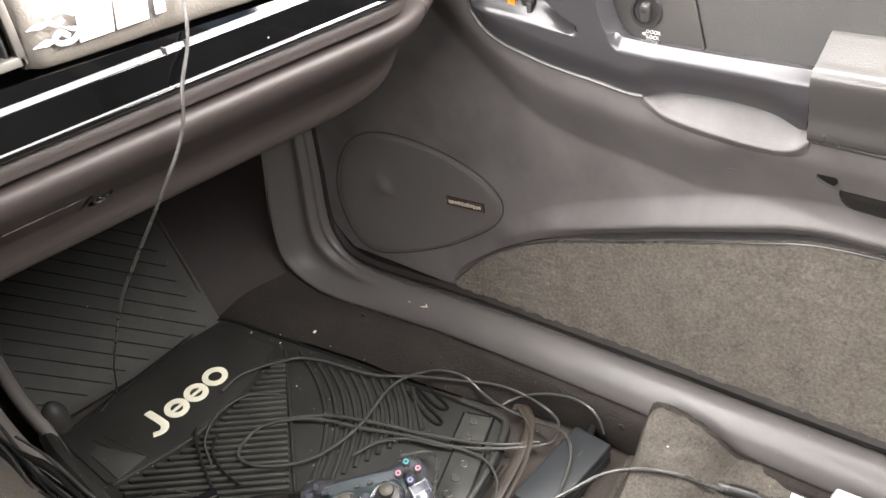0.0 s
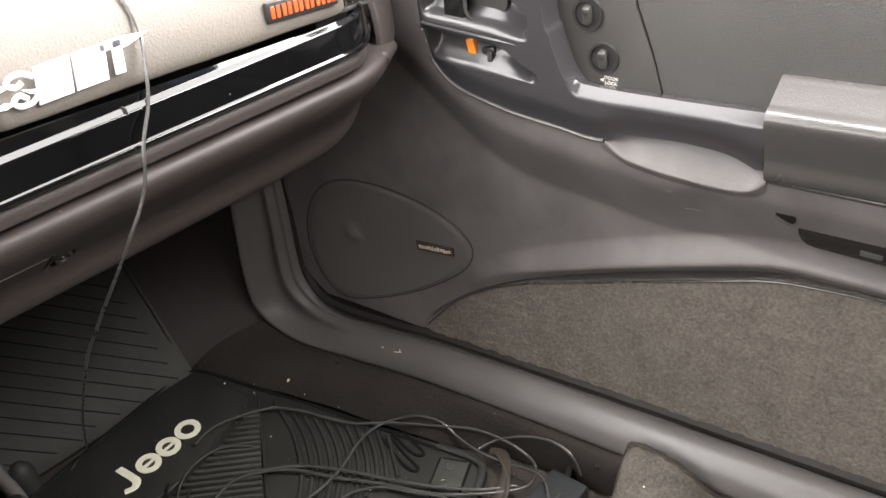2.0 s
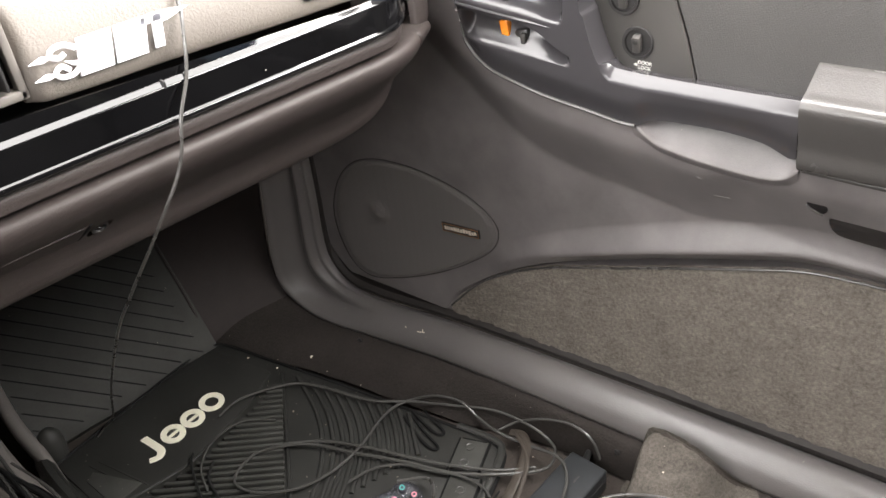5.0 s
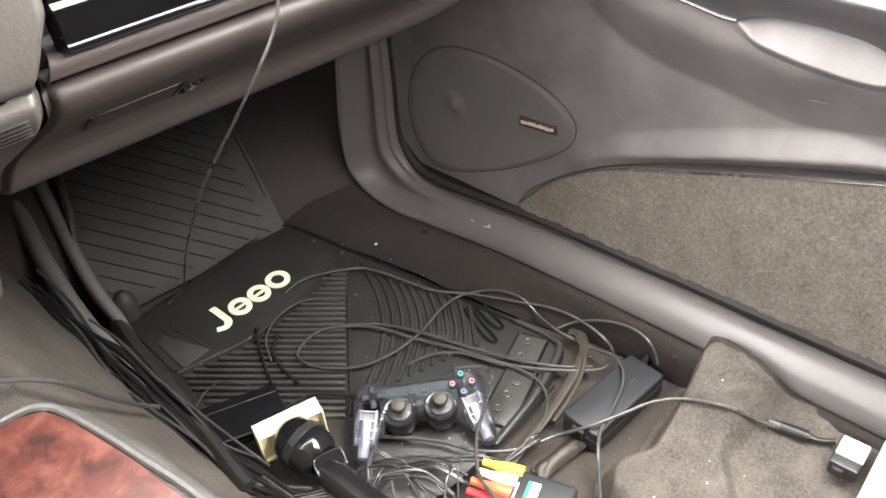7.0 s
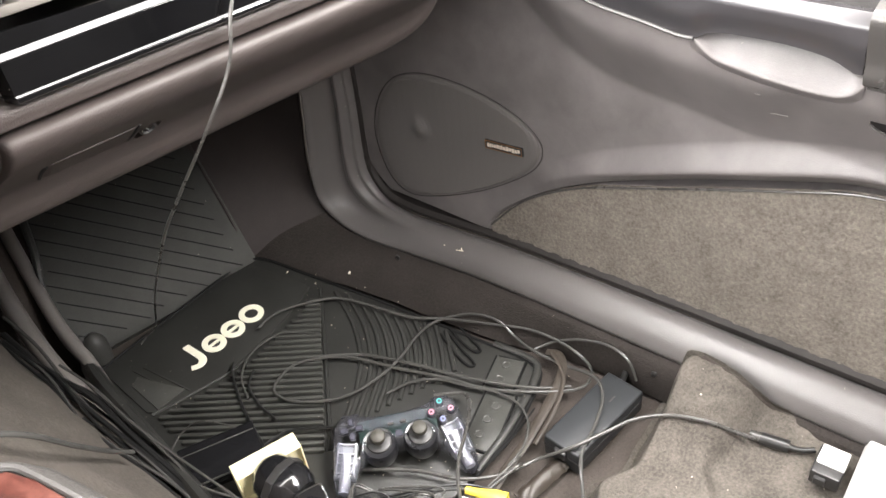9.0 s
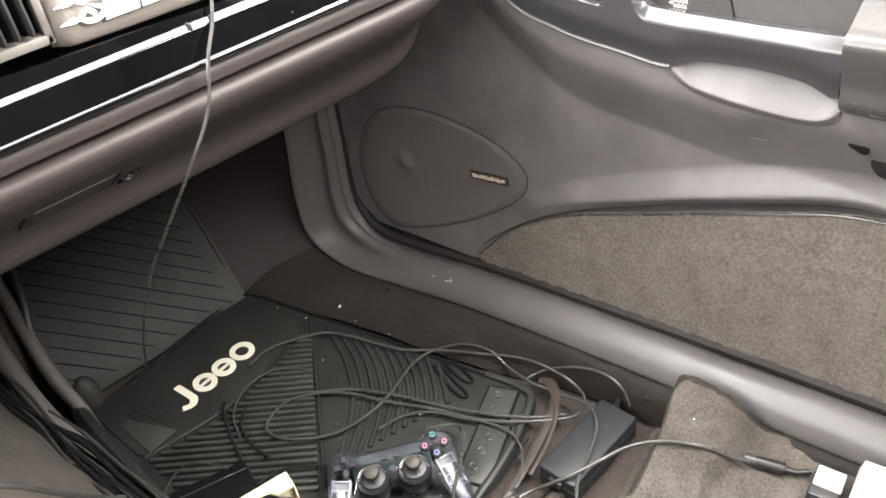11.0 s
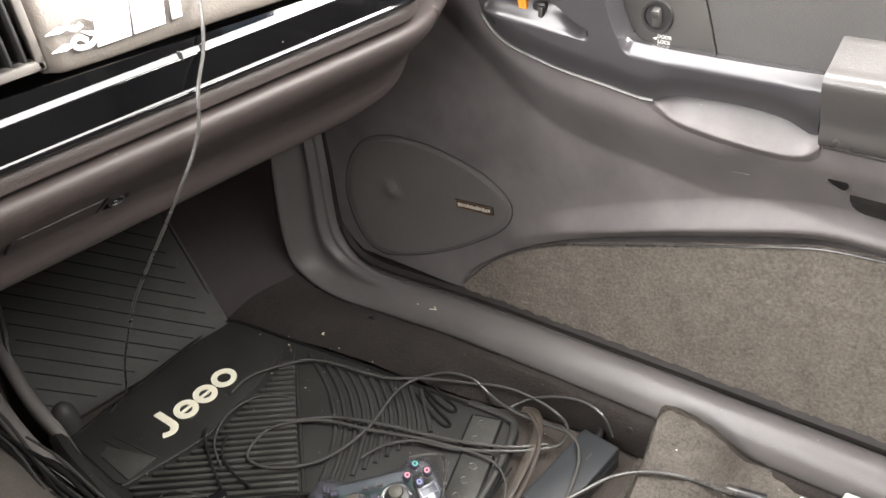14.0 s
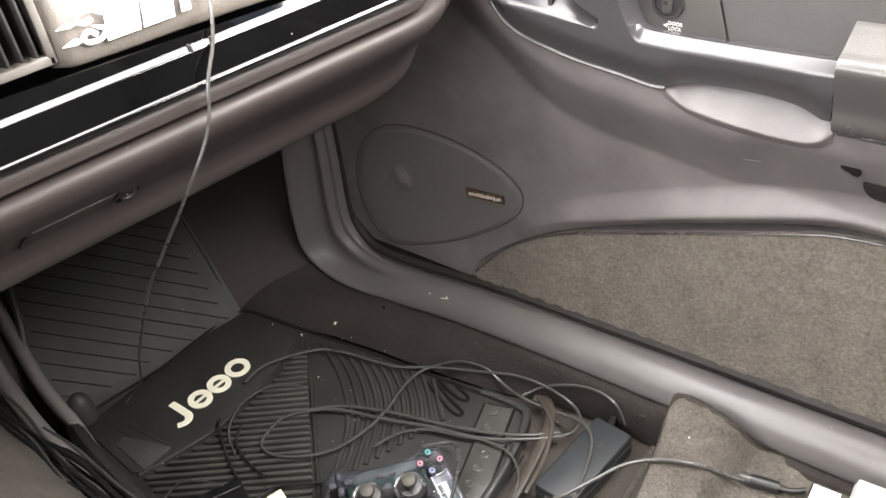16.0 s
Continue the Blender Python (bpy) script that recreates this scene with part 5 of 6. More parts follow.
for n, run in enumerate(LEADS):
    for k in range(3 if n in (0, 2, 3, 4, 5) else 2):
        off = Vector((random.uniform(-0.006, 0.006), random.uniform(-0.006, 0.006), 0.0))
        pts = [Vector((x, y, 0.010 + 0.014 * math.sin(math.pi * i / (len(run) - 1)) + 0.002 * k)) + off * (0.4 + 0.5 * i) for i, (x, y) in enumerate(run)]
        cable("tangled thin black lead behind the game pad", pts, random.choice((0.0012, 0.0015, 0.0020)), random.choice((CORD_GREY, CORD_BLACK, CORD_PALE)), "tangled leads")
STRAP = surface("brown_strap", (0.036, 0.029, 0.023), 0.45, 500, 0.3, 0.3, 30)
tagged(part("strap", tube([(0.722, 0.598, 0.010), (0.728, 0.580, 0.012), (0.706, 0.556, 0.012), (0.660, 0.536, 0.010), (0.600, 0.516, 0.009), (0.540, 0.500, 0.009), (0.505, 0.492, 0.009)], 0.0060, 10, 9, flat=0.2), STRAP), "brown flat webbing strap along the mat edge", "strap")
tagged(part("strap", tube([(0.724, 0.590, 0.016), (0.700, 0.548, 0.016), (0.655, 0.522, 0.013), (0.600, 0.504, 0.012)], 0.0030, 10, 9, flat=0.3), STRAP), "narrow brown strap folded over the wider one", "strap")


def crumple_fn(u, v):
    x, y = 0.540 + 0.085 * u, 0.458 + 0.022 * v
    return Vector((x, y, -0.004 + 0.011 * math.sin(math.pi * v) * math.sin(math.pi * (0.06 + 0.9 * u)) + 0.006 * abs(noise.noise((x * 60, y * 60, 3)))))


# Crumpled end of the brown strap.
tagged(part("crumpled_wrapper", sheet(crumple_fn, 26, 10, 0.002), STRAP, smooth=False), "crumpled dark brown strap end beside the adapter", "wrapper")

# ---- loose things ----
# power adapter
adapter = thing("power_adapter", "black plastic power adapter brick on the carpet", "power adapter", (0.676, 0.476, 0.0))
AD = Matrix.Rotation(radians(4), 4, "Z")
BRICK = surface("brick_plastic", (0.022, 0.024, 0.026), 0.40, 1500, 0.12, 0.15, 20, specks=0.4)
part("body", block(0.130, 0.052, 0.034, 0.0030, 3, AD @ Matrix.Translation((0, 0, 0.010))), BRICK, adapter)
part("seam", block(0.1315, 0.0535, 0.0012, 0.0004, 1, AD @ Matrix.Translation((0, 0, 0.012))), DARK, adapter)
part("strain_relief", tube([AD @ Vector((0.062, 0.006, 0.018)), AD @ Vector((0.080, 0.012, 0.016)), AD @ Vector((0.094, 0.018, 0.012))], lambda t: 0.0055 - 0.0025 * t, 10, 4), CORD_BLACK, adapter)
part("lead_socket", block(0.008, 0.018, 0.012, 0.002, 2, AD @ Matrix.Translation((-0.066, 0, 0.014))), DARK, adapter)
part("label_bar", block(0.012, 0.002, 0.0006, 0, m=AD @ Matrix.Translation((0.030, -0.004, 0.0273))), SWITCH, adapter)

# cream carton
carton = thing("small_carton", "small cream cardboard carton with open front", "carton", (0.350, 0.700, 0.0))
CARD = surface("cream_card", (0.83, 0.76, 0.50), 0.7, 300, 0.1, 0.08, 25)
CT = Matrix.Rotation(radians(-9), 4, "Z")
for nm, sx, sy, sz, x, y, z in (("top", 0.083, 0.026, 0.0025, 0, 0, 0.0445), ("bottom", 0.083, 0.026, 0.0025, 0, 0, 0.0015), ("back", 0.083, 0.0022, 0.044, 0, 0.0125, 0.0225), ("side", 0.0022, 0.026, 0.044, 0.0405, 0, 0.0225), ("side", 0.0022, 0.026, 0.044, -0.0405, 0, 0.0225), ("liner", 0.078, 0.0020, 0.040, 0, -0.006, 0.0225)):
    part(nm, block(sx, sy, sz, 0.0006, 1, CT @ Matrix.Translation((x, y, z))), CARD, carton)

# black torch-like device with chrome-rimmed face
torch = thing("handheld_device", "glossy black handheld device with chrome-rimmed face", "device", (0.349, 0.636, 0.0))
BLACK_GLOSS = surface("black_gloss_plastic", (0.010, 0.010, 0.011), 0.16, 500, 0.03, 0.2, 20, coat=0.4)
aim = (Vector((0.020, -0.085, -0.010))).to_track_quat("Z", "Y").to_matrix().to_4x4()
part("head", lathe([(0.004, -0.040), (0.018, -0.038), (0.027, -0.028), (0.030, -0.012), (0.030, 0.006), (0.027, 0.018), (0.020, 0.026), (0.004, 0.027)], 28, Matrix.Translation((0, 0.020, 0.032)) @ aim), BLACK_GLOSS, torch)
grip = Matrix.Translation((0, 0.020, 0.032)) @ aim
for k in range(10):
    part("grip_rib", block(0.0022, 0.010, 0.022, 0.0007, 1, grip @ Matrix.Rotation(2 * math.pi * k / 10, 4, "Z") @ Matrix.Translation((0.0298, 0, -0.006)) @ Matrix.Rotation(radians(90), 4, "X")), DARK, torch)
face_m = Matrix.Translation((0.006, -0.024, 0.047)) @ Matrix.Rotation(radians(-10), 4, "Z") @ Matrix.Rotation(radians(42), 4, "X")
rimline = [face_m @ Vector((x, y, 0)) for x, y in ((-0.017, -0.007), (-0.014, -0.0095), (0.014, -0.0095), (0.017, -0.006), (0.017, 0.006), (0.013, 0.0100), (-0.011, 0.0100), (-0.017, 0.005))]
part("chrome_rim", tube(rimline, 0.0012, 6, 4, closed=True), CHROME, torch, "chrome rim")
part("face", prism([(x * 0.98, y * 0.95) for x, y in ((-0.017, -0.007), (-0.014, -0.0095), (0.014, -0.0095), (0.017, -0.006), (0.017, 0.006), (0.013, 0.0100), (-0.011, 0.0100), (-0.017, 0.005))], 0.010, 0, face_m @ Matrix.Translation((0, 0, -0.010))), BLACK_GLOSS, torch)
part("handle", tube([(0.002, -0.020, 0.030), (0.008, -0.050, 0.026), (0.016, -0.085, 0.022), (0.026, -0.120, 0.020)], lambda t: 0.0195 - 0.003 * t, 18, 5), BLACK_GLOSS, torch)
part("end_cap", tube([(0.0255, -0.118, 0.020), (0.030, -0.135, 0.020)], 0.0178, 18, 3), CHROME, torch, "bright metal end cap")

# flat black case
case = thing("flat_case", "flat glossy black plastic case on the mat", "case", (0.318, 0.765, 0.0))
CS = Matrix.Rotation(radians(-16), 4, "Z")
part("tray", block(0.098, 0.066, 0.008, 0.002, 2, CS @ Matrix.Translation((0, 0, 0.007))), BLACK_GLOSS, case)
part("lid", block(0.098, 0.066, 0.007, 0.001, 2, CS @ Matrix.Translation((0, 0.001, 0.0148))), BLACK_GLOSS, case)
# Two pale strips paint the bright glints along the case's edges.
part("lid_edge", block(0.094, 0.0012, 0.0012, 0.0003, 1, CS @ Matrix.Translation((0, 0.020, 0.0186))), SWITCH, case, "pale strip drawn as the lid's edge glint")
part("spine_edge", block(0.092, 0.0022, 0.0022, 0.0006, 1, CS @ Matrix.Translation((0.002, -0.0315, 0.0182))), SWITCH, case, "pale strip drawn as the spine's edge glint")

# ---- game pad ----
pad_ob = thing("game_pad", "clear smoke-grey plastic game pad with grey sticks", "game controller", (0.490, 0.624, 0.0))
PM = Matrix.Rotation(radians(-31), 4, "Z") @ Matrix.Translation((0, 0, 0.009)) @ Matrix.Rotation(radians(14), 4, "X") @ Matrix.Scale(0.96, 4)


def clear_plastic():
    m, t, b = nodes("clear_smoke_plastic")
    n = add(t, "ShaderNodeTexNoise", Scale=40.0, Detail=2.0)
    co = t.nodes.new("ShaderNodeTexCoord")
    t.links.new(co.outputs["Object"], n.inputs["Vector"])
    r = t.nodes.new("ShaderNodeMapRange")
    r.inputs[3].default_value, r.inputs[4].default_value = 0.04, 0.12
    t.links.new(n.outputs["Fac"], r.inputs[0])
    t.links.new(r.outputs[0], b.inputs["Roughness"])
    b.inputs["Base Color"].default_value = (0.74, 0.75, 0.84, 1)
    b.inputs["Transmission Weight"].default_value, b.inputs["IOR"].default_value = 0.97, 1.42
    return m


CLEAR = clear_plastic()
MILKY = surface("milky_plastic", (0.55, 0.56, 0.60), 0.25, 400, 0.05, 0.2, 40)
def frosted():
    m, t, b = nodes("frosted_plastic")
    n = add(t, "ShaderNodeTexNoise", Scale=90.0, Detail=3.0)
    r = t.nodes.new("ShaderNodeMapRange")
    r.inputs[3].default_value, r.inputs[4].default_value = 0.2, 0.5
    t.links.new(n.outputs["Fac"], r.inputs[0])
    t.links.new(r.outputs[0], b.inputs["Roughness"])
    b.inputs["Base Color"].default_value = (0.30, 0.31, 0.34, 1)
    b.inputs["Transmission Weight"].default_value, b.inputs["IOR"].default_value = 0.35, 1.25
    return m


FROSTED = frosted()
BOARD = surface("circuit_board", (0.012, 0.034, 0.032), 0.4, 300, 0.1, 0.4, 60)
SMOKY = surface("smoky_button", (0.05, 0.05, 0.065), 0.2, 300, 0.0, 0.15, 40, coat=0.4)
SMOKE_WELL = surface("smoky_housing", (0.014, 0.014, 0.016), 0.30, 400, 0.0, 0.3, 60)
STICK = surface("stick_rubber", (0.050, 0.047, 0.038), 0.6, 900, 0.15, 0.15, 30)


def pad_shell():
    """The shell: a low oval body with two swelling grips, as one height field over its outline, closed below."""
    out = spline([(0.0, 0.030, 0), (0.034, 0.033, 0), (0.058, 0.040, 0), (0.076, 0.032, 0), (0.083, 0.008, 0), (0.087, -0.022, 0), (0.090, -0.054, 0), (0.082, -0.069, 0), (0.069, -0.062, 0), (0.054, -0.034, 0), (0.038, -0.024, 0), (0.016, -0.019, 0), (-0.016, -0.019, 0), (-0.038, -0.024, 0), (-0.054, -0.034, 0), (-0.069, -0.062, 0), (-0.082, -0.069, 0), (-0.090, -0.054, 0), (-0.087, -0.022, 0), (-0.083, 0.008, 0), (-0.076, 0.032, 0), (-0.058, 0.040, 0), (-0.034, 0.033, 0)], 4, True)
    bm = bmesh.new()
    spine = [Vector((max(-0.070, min(0.070, p.x)), max(-0.046, min(0.012, p.y * (0.7 if abs(p.x) > 0.05 else 0.2))), 0)) for p in out]
    rows = []
    for f in (1.0, 0.93, 0.78, 0.55, 0.28, 0.06):
        rows.append([bm.verts.new(c.lerp(p, f) + Vector((0, 0, 0.020 + 0.018 * math.sqrt(max(0, 1 - f ** 2.6))))) for c, p in zip(spine, out)])
    low = []
    for f in (0.93, 0.7, 0.3):
        low.append([bm.verts.new(c.lerp(p, f) + Vector((0, 0, 0.018 - 0.016 * math.sqrt(1 - f ** 2.2)))) for c, p in zip(spine, out)])
    seq = low[::-1] + rows
    n = len(out)
    for a, b in zip(seq, seq[1:]):
        for k in range(n):
            bm.faces.new((a[k], a[(k + 1) % n], b[(k + 1) % n], b[k]))
    bmesh.ops.transform(bm, matrix=PM, verts=bm.verts)
    return bm


part("shell", pad_shell(), CLEAR, pad_ob, "clear smoke-grey shell")
part("circuit_board", block(0.100, 0.026, 0.002, 0.0005, 1, PM @ Matrix.Translation((0, 0.012, 0.020))), BOARD, pad_ob, "green board inside")
for sx in (-1, 1):
    grip_m = PM @ Matrix.Translation((sx * 0.069, -0.022, 0.030)) @ Matrix.Rotation(radians(13 * sx), 4, "Z")
    core = part("grip_core", block(0.024, 0.046, 0.008, 0.002, 2, grip_m @ Matrix.Translation((0, 0, -0.006))), FROSTED, pad_ob, "frosted inner block")
    for k in (-1, 1):
        part("grip_rail", block(0.0022, 0.044, 0.008, 0.0008, 1, grip_m @ Matrix.Translation((0.0105 * k, 0, 0))), MILKY, core, "milky rail")
    for k in range(4):
        part("grip_rung", block(0.021, 0.0018, 0.006, 0.0006, 1, grip_m @ Matrix.Translation((0, 0.020 - 0.0125 * k, 0))), MILKY, core, "milky rung")
    part("motor", tube([grip_m @ Vector((0, 0.006, 0.003)), grip_m @ Vector((0, -0.040, -0.003))], 0.0052, 12, 3), MILKY, pad_ob, "milky spindle")
    part("stick_well", lathe([(0.0190, 0.006), (0.0215, 0.014), (0.0218, 0.034), (0.0200, 0.0375), (0.0185, 0.0368)], 28, PM @ Matrix.Translation((sx * 0.026, -0.012, 0))), SMOKE_WELL, pad_ob, "smoky round stick housing")
    part("stick_base", lathe([(0.0155, 0.026), (0.0165, 0.034), (0.0150, 0.039), (0.0120, 0.040)], 22, PM @ Matrix.Translation((sx * 0.026, -0.010, 0))), DARK, pad_ob)
    part("stick", lathe([(0.0045, 0.036), (0.0045, 0.046), (0.0090, 0.049), (0.0098, 0.052), (0.0085, 0.0555), (0.0040, 0.0575), (0.0005, 0.058)], 22, PM @ Matrix.Translation((sx * 0.026, -0.010, 0))), STICK, pad_ob, "grey domed thumb stick")
    part("shoulder", block(0.024, 0.008, 0.010, 0.003, 2, PM @ Matrix.Translation((sx * 0.058, 0.036, 0.022))), CLEAR, pad_ob)
for turn in range(4):
    part("direction_key", block(0.0075, 0.0105, 0.008, 0.0015, 1, PM @ Matrix.Translation((-0.057, 0.012, 0.039)) @ Matrix.Rotation(turn * math.pi / 2, 4, "Z") @ Matrix.Translation((0, 0.0095, 0))), SMOKY, pad_ob)
TEAL = surface("teal_button", (0.05, 0.36, 0.33), 0.3, 300, 0.0, 0.15, 40, coat=0.4)
PINK = surface("pink_button", (0.62, 0.20, 0.26), 0.3, 300, 0.0, 0.15, 40, coat=0.4)
BLUE = surface("blue_button", (0.16, 0.20, 0.42), 0.3, 300, 0.0, 0.15, 40, coat=0.4)
for (x, y), m, word in (((0, 0.0125), TEAL, "teal mark"), ((0.0125, 0), PINK, "pink mark"), ((-0.0125, 0), PINK, "pink mark"), ((0, -0.0125), BLUE, "blue mark")):
    at = PM @ Matrix.Translation((0.057 + x, 0.012 + y, 0))
    key = part("button", lathe([(0.0054, 0.036), (0.0054, 0.0425), (0.0044, 0.0436), (0.0005, 0.0438)], 16, at), SMOKY, pad_ob, "smoky round button")
    part("button_mark", lathe([(0.0034, 0.0434), (0.0034, 0.0442), (0.0022, 0.0442), (0.0020, 0.0434)], 14, at), m, key, word)
for x in (-0.008, 0.008):
    part("middle_key", block(0.0075, 0.004, 0.004, 0.001, 1, PM @ Matrix.Translation((x, 0.010, 0.039))), SWITCH, pad_ob)
part("middle_window", block(0.009, 0.009, 0.003, 0.001, 1, PM @ Matrix.Translation((0, -0.004, 0.0372))), SMOKY, pad_ob)

# ---- phono lead pack ----
pack = thing("phono_lead_pack", "black plug block with yellow, white and red phono plugs", "cable adapter", (0.505, 0.440, 0.0))
PLUGS = (("yellow plug", (0.80, 0.62, 0.06), (0.489, 0.502), (0.512, 0.460)), ("white plug", (0.82, 0.80, 0.74), (0.476, 0.496), (0.498, 0.456)), ("orange-red plug", (0.66, 0.14, 0.06), (0.463, 0.492), (0.484, 0.450)), ("red plug", (0.58, 0.03, 0.04), (0.451, 0.485), (0.470, 0.444)))
for k, (word, colour, a, b) in enumerate(PLUGS):
    pa, pb = Vector((a[0] - 0.505, a[1] - 0.440, 0.036)), Vector((b[0] - 0.505, b[1] - 0.440, 0.036))
    body = part("plug", tube([pa.lerp(pb, t) for t in (0, 0.25, 0.5, 0.75, 1.0)], lambda t: 0.0048 + 0.0036 * ss(0.2, 0.75, t), 12, 2), surface(word.replace(" ", "_"), colour, 0.4, 400, 0.05, 0.1, 40), pack, word)
PK = Matrix.Translation((-0.006, -0.016, 0.025)) @ Matrix.Rotation(radians(27.8), 4, "Z")
part("pouch", block(0.062, 0.072, 0.030, 0.005, 3, PK), BRICK, pack, "black block")
part("label", block(0.022, 0.010, 0.0008, 0, m=PK @ Matrix.Translation((0.008, 0.007, 0.0153))), WHITE_PRINT, pack, "white label")
part("label_stripe", block(0.022, 0.004, 0.0008, 0, m=PK @ Matrix.Translation((0.008, 0.0145, 0.0153))), surface("green_print", (0.02, 0.30, 0.14), 0.5, 300, 0, 0.1, 30), pack, "green stripe")
part("text_bar", block(0.022, 0.0022, 0.0008, 0, m=PK @ Matrix.Translation((0.002, 0.0265, 0.0153))), WHITE_PRINT, pack)
for k in range(2):
    part("slot", block(0.018, 0.0022, 0.0010, 0, m=PK @ Matrix.Translation((0.004, -0.012 - 0.008 * k, 0.0152))), DARK, pack)

# ---- plug, black connector and white box by the sill ----
jack = thing("inline_plug", "black inline plug with pale collar on the carpet", "plug", (0.762, 0.312, 0.038))
JM = Matrix.Rotation(radians(-70), 4, "Z")
part("barrel", tube([JM @ Vector((0.002, 0, 0.008)), JM @ Vector((0.032, 0.0, 0.008))], 0.0072, 14, 3), CORD_BLACK, jack)
part("collar", tube([JM @ Vector((-0.010, 0, 0.008)), JM @ Vector((0.003, 0, 0.008))], 0.0062, 14, 3), CORD_PALE, jack, "pale collar")
part("tail", tube([JM @ Vector((0.032, 0, 0.008)), JM @ Vector((0.045, 0, 0.009)), JM @ Vector((0.058, 0.004, 0.012))], 0.0032, 10, 4), CORD_BLACK, jack)
conn = thing("connector", "black connector with a white printed face", "connector", (0.771, 0.236, 0.046))
CM = Matrix.Rotation(radians(12), 4, "Z")
part("shell", block(0.042, 0.030, 0.020, 0.003, 2, CM @ Matrix.Translation((0, 0, 0.009))), DARK, conn)
part("white_face", block(0.026, 0.028, 0.004, 0.001, 1, CM @ Matrix.Translation((0.005, -0.001, 0.0200))), surface("white_plastic", (0.80, 0.80, 0.78), 0.35, 400, 0.03, 0.05, 20), conn, "white face")
for k in (-1, 1):
    part("clip", block(0.005, 0.012, 0.010, 0.001, 1, CM @ Matrix.Translation((k * 0.023, 0.004, 0.010))), DARK, conn)
wbox = thing("white_box", "white plastic box with rounded edges on the carpet", "box", (0.770, 0.148, 0.044))
WHITE_BOX = surface("white_box_plastic", (0.36, 0.36, 0.35), 0.45, 400, 0.03, 0.06, 12)
part("body", block(0.105, 0.125, 0.036, 0.006, 3, CM @ Matrix.Translation((0, 0, 0.020))), WHITE_BOX, wbox)
part("lid", block(0.101, 0.121, 0.006, 0.003, 2, CM @ Matrix.Translation((0, 0, 0.040))), WHITE_BOX, wbox)

# ---- stickers on the dash pad: plain white and orange shapes ----
emblem = thing("dash_emblem", "white raised emblem of curls and bars on the dash pad", "emblem", (0.405, 0.628, 0.653))
WHITE_EMB = surface("white_emblem", (0.86, 0.86, 0.90), 0.45, 300, 0.03, 0.04, 30)
EM = Matrix.Rotation(radians(90), 4, "X")


def emb(name, bm):
    bmesh.ops.transform(bm, matrix=EM, verts=bm.verts)
    return part(name, bm, WHITE_EMB, emblem)


for x0, w in ((-0.040, 0.025), (-0.0125, 0.024)):
    emb("slanted_block", prism([(x0 - 0.0028, -0.0135), (x0 + w - 0.0028, -0.0135), (x0 + w + 0.0022, 0.0120), (x0 + 0.0022, 0.0120)], 0.0024, 0.0005))
emb("slanted_bar", prism([(0.0150, -0.0125), (0.0225, -0.0125), (0.0260, 0.0115), (0.0185, 0.0115)], 0.0024, 0.0004))
emb("slanted_bar", prism([(0.008, 0.0060), (0.026, 0.0060), (0.027, 0.0120), (0.009, 0.0120)], 0.0024, 0.0004))
emb("spike", prism([(0.022, 0.004), (0.030, 0.0045), (0.047, 0.0095), (0.030, 0.0115), (0.020, 0.0110)], 0.0022, 0.0004))
for y, flip in ((0.006, 1), (-0.006, -1)):
    emb("curl", tube([(-0.040, y, 0.001), (-0.047, y + 0.0045 * flip, 0.001), (-0.055, y + 0.004 * flip, 0.001), (-0.058, y, 0.001), (-0.053, y - 0.003 * flip, 0.001), (-0.048, y - 0.001, 0.001)], 0.0020, 6, 6, flat=0.6))
    emb("flame", prism([(-0.056, y - 0.001), (-0.064, y + 0.0015), (-0.073, y - 0.0015), (-0.064, y - 0.0030)], 0.0020, 0.0003))
    emb("flame", prism([(-0.040, y + 0.003), (-0.050, y + 0.0060), (-0.046, y + 0.0020), (-0.038, y - 0.001)], 0.0020, 0.0003))
plaque = thing("orange_plaque", "small dark plaque with orange bars on the dash pad", "plaque", (0.592, 0.629, 0.641))
OR = surface("orange_print", (0.60, 0.085, 0.02), 0.4, 300, 0.03, 0.08, 30)
QM = Matrix.Rotation(radians(3.5), 4, "Y")
part("plate", block(0.074, 0.005, 0.017, 0.0012, 2, QM), DARK, plaque)
for k in range(6):
    for side in (-1, 1):
        part("bar", block(0.0036, 0.0012, 0.0100, 0.0003, 1, QM @ Matrix.Translation((-0.029 + 0.0116 * k + 0.0027 * side, -0.0028, 0))), OR, plaque)
side_vent = thing("side_vent", "small black slatted vent on the dash end", "air vent", (0.664, 0.650, 0.643))
part("frame", block(0.050, 0.014, 0.050, 0.003, 2), DARK, side_vent)
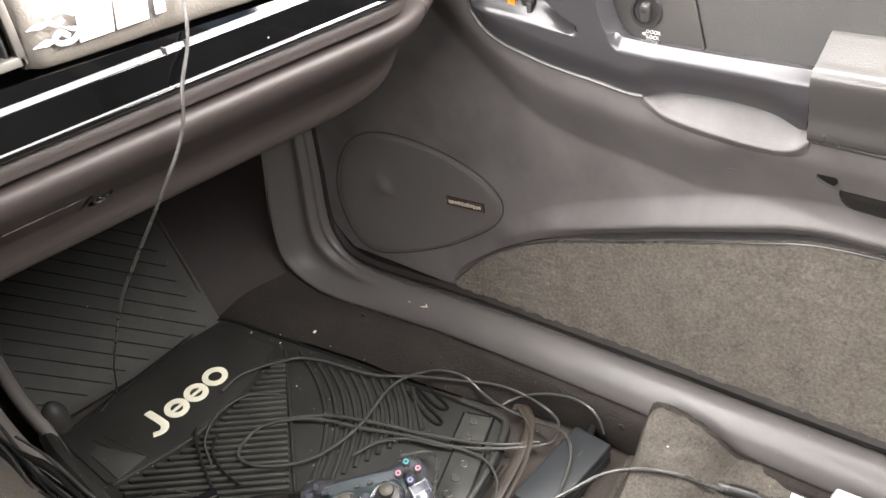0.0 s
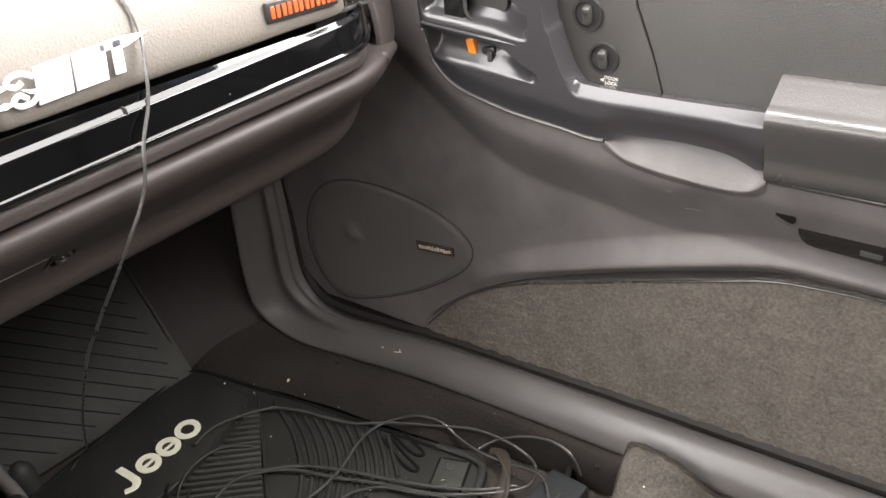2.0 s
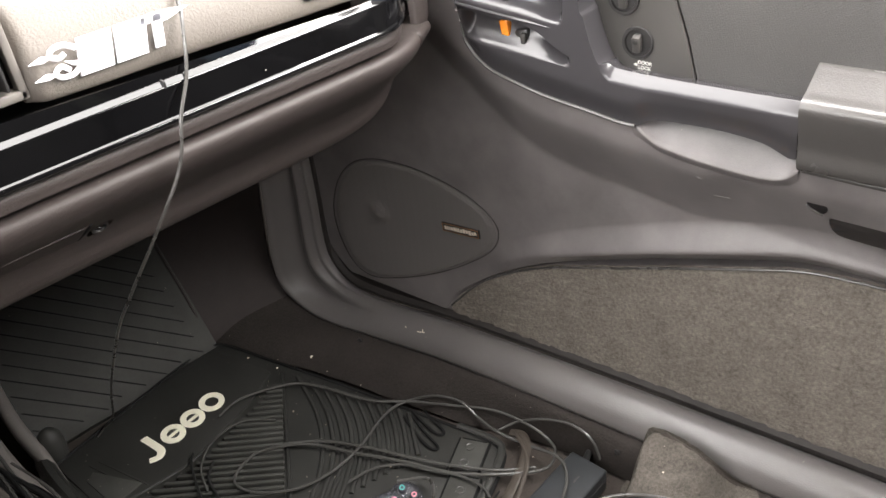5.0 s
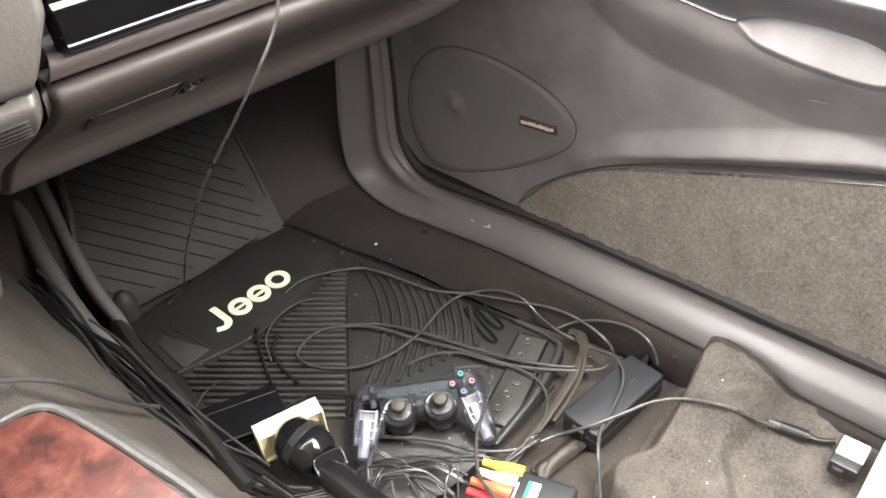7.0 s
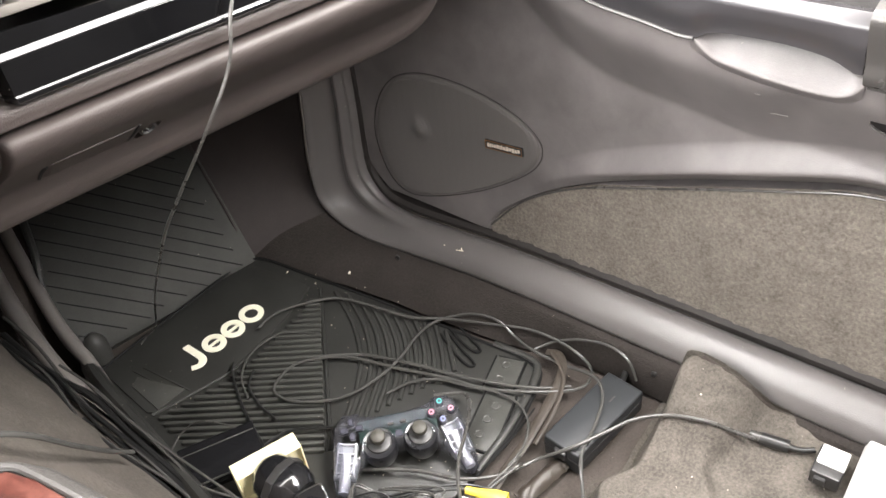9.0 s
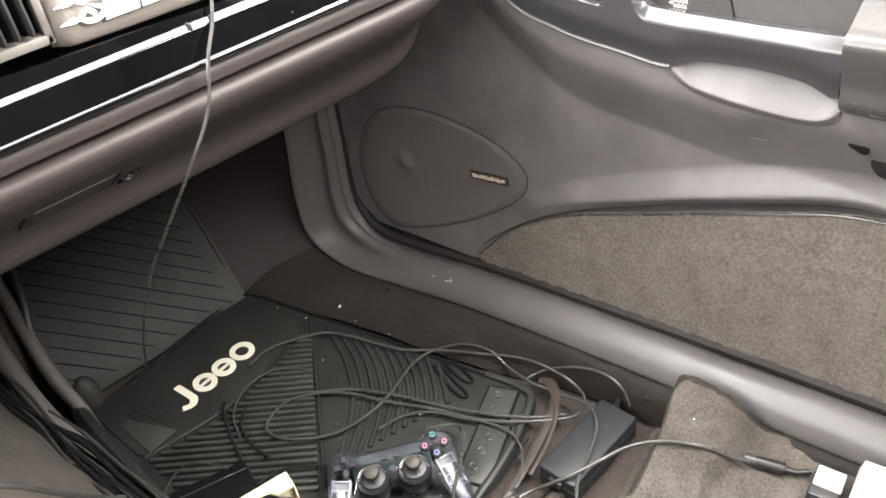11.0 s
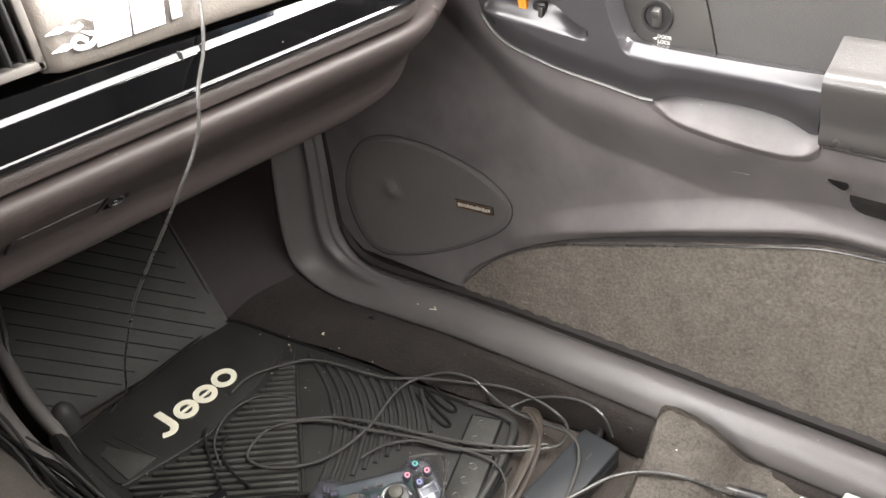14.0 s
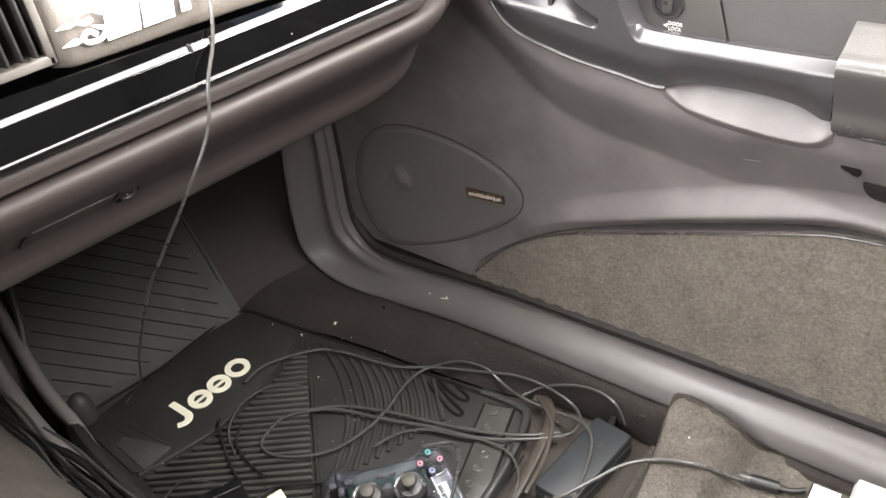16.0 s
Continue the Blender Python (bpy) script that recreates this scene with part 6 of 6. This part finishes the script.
part("lower_edge", block(0.052, 0.016, 0.004, 0.001, 2, Matrix.Translation((0, -0.003, -0.0245))), ARM_VINYL, side_vent, "pale lower edge")
for k in range(6):
    part("slat", block(0.0030, 0.010, 0.042, 0.0008, 1, Matrix.Translation((-0.020 + 0.008 * k, -0.008, 0))), SWITCH, side_vent)

# ---- crumbs, screws and marks ----
GRIT = surface("pale_grit", (0.62, 0.55, 0.45), 0.8, 300, 0.1, 0.2, 40)
random.seed(5)
grit = bmesh.new()
for k in range(150):
    r = random.random()
    if r < 0.14:
        x, y = random.uniform(0.59, 0.76), random.uniform(0.10, 0.38)
        z = flap_height(x, y) + 0.001
    elif r < 0.85:
        x, y, z = random.uniform(0.30, 0.66), random.uniform(0.55, 1.05), 0.0015
    else:
        x, y, z = random.uniform(0.70, 0.78), random.uniform(0.45, 0.60), -0.004
    q = random.choice((0.0004, 0.0006, 0.0006, 0.0009))
    block(q * 2, q * random.uniform(1, 3), q, 0, m=put(x, y, z, random.uniform(0, 180)), bm=grit)
tagged(part("crumbs", grit, GRIT), "pale crumbs scattered over carpet and mat", "crumbs", kind="stuff")
tagged(part("paper_scrap", block(0.0055, 0.0035, 0.002, 0.0006, 1, put(0.637, 0.930, 0.012, 30)), GRIT), "tiny white scrap beside the mat", "scrap")
for s, d, z in ((-0.19, 0.064, 0.036), (0.235, 0.062, 0.036)):
    tagged(part("trim_screw", lathe([(0.0042, 0), (0.0042, 0.0015), (0.003, 0.0024), (0.0005, 0.0026)], 12, Matrix.Translation(dp(s, d, z)) @ INWARD.to_track_quat("Z", "Y").to_matrix().to_4x4()), DARK), "small dark screw in the side carpet", "screw", "trim screws")
scuff = bmesh.new()
for ds, dz, ln, a in ((0, 0, 0.011, 20), (0.004, 0.004, 0.006, -50), (-0.028, -0.002, 0.003, 0)):
    block(ln, 0.0012, 0.0006, 0, m=Matrix.Translation(dp(-0.080 + ds, 0.046, 0.0845 + dz)) @ Matrix.Rotation(radians(100 + a), 4, "Z"), bm=scuff)
tagged(part("sill_scuff", scuff, GRIT), "pale scuff mark on the sill trim", "scuff mark")
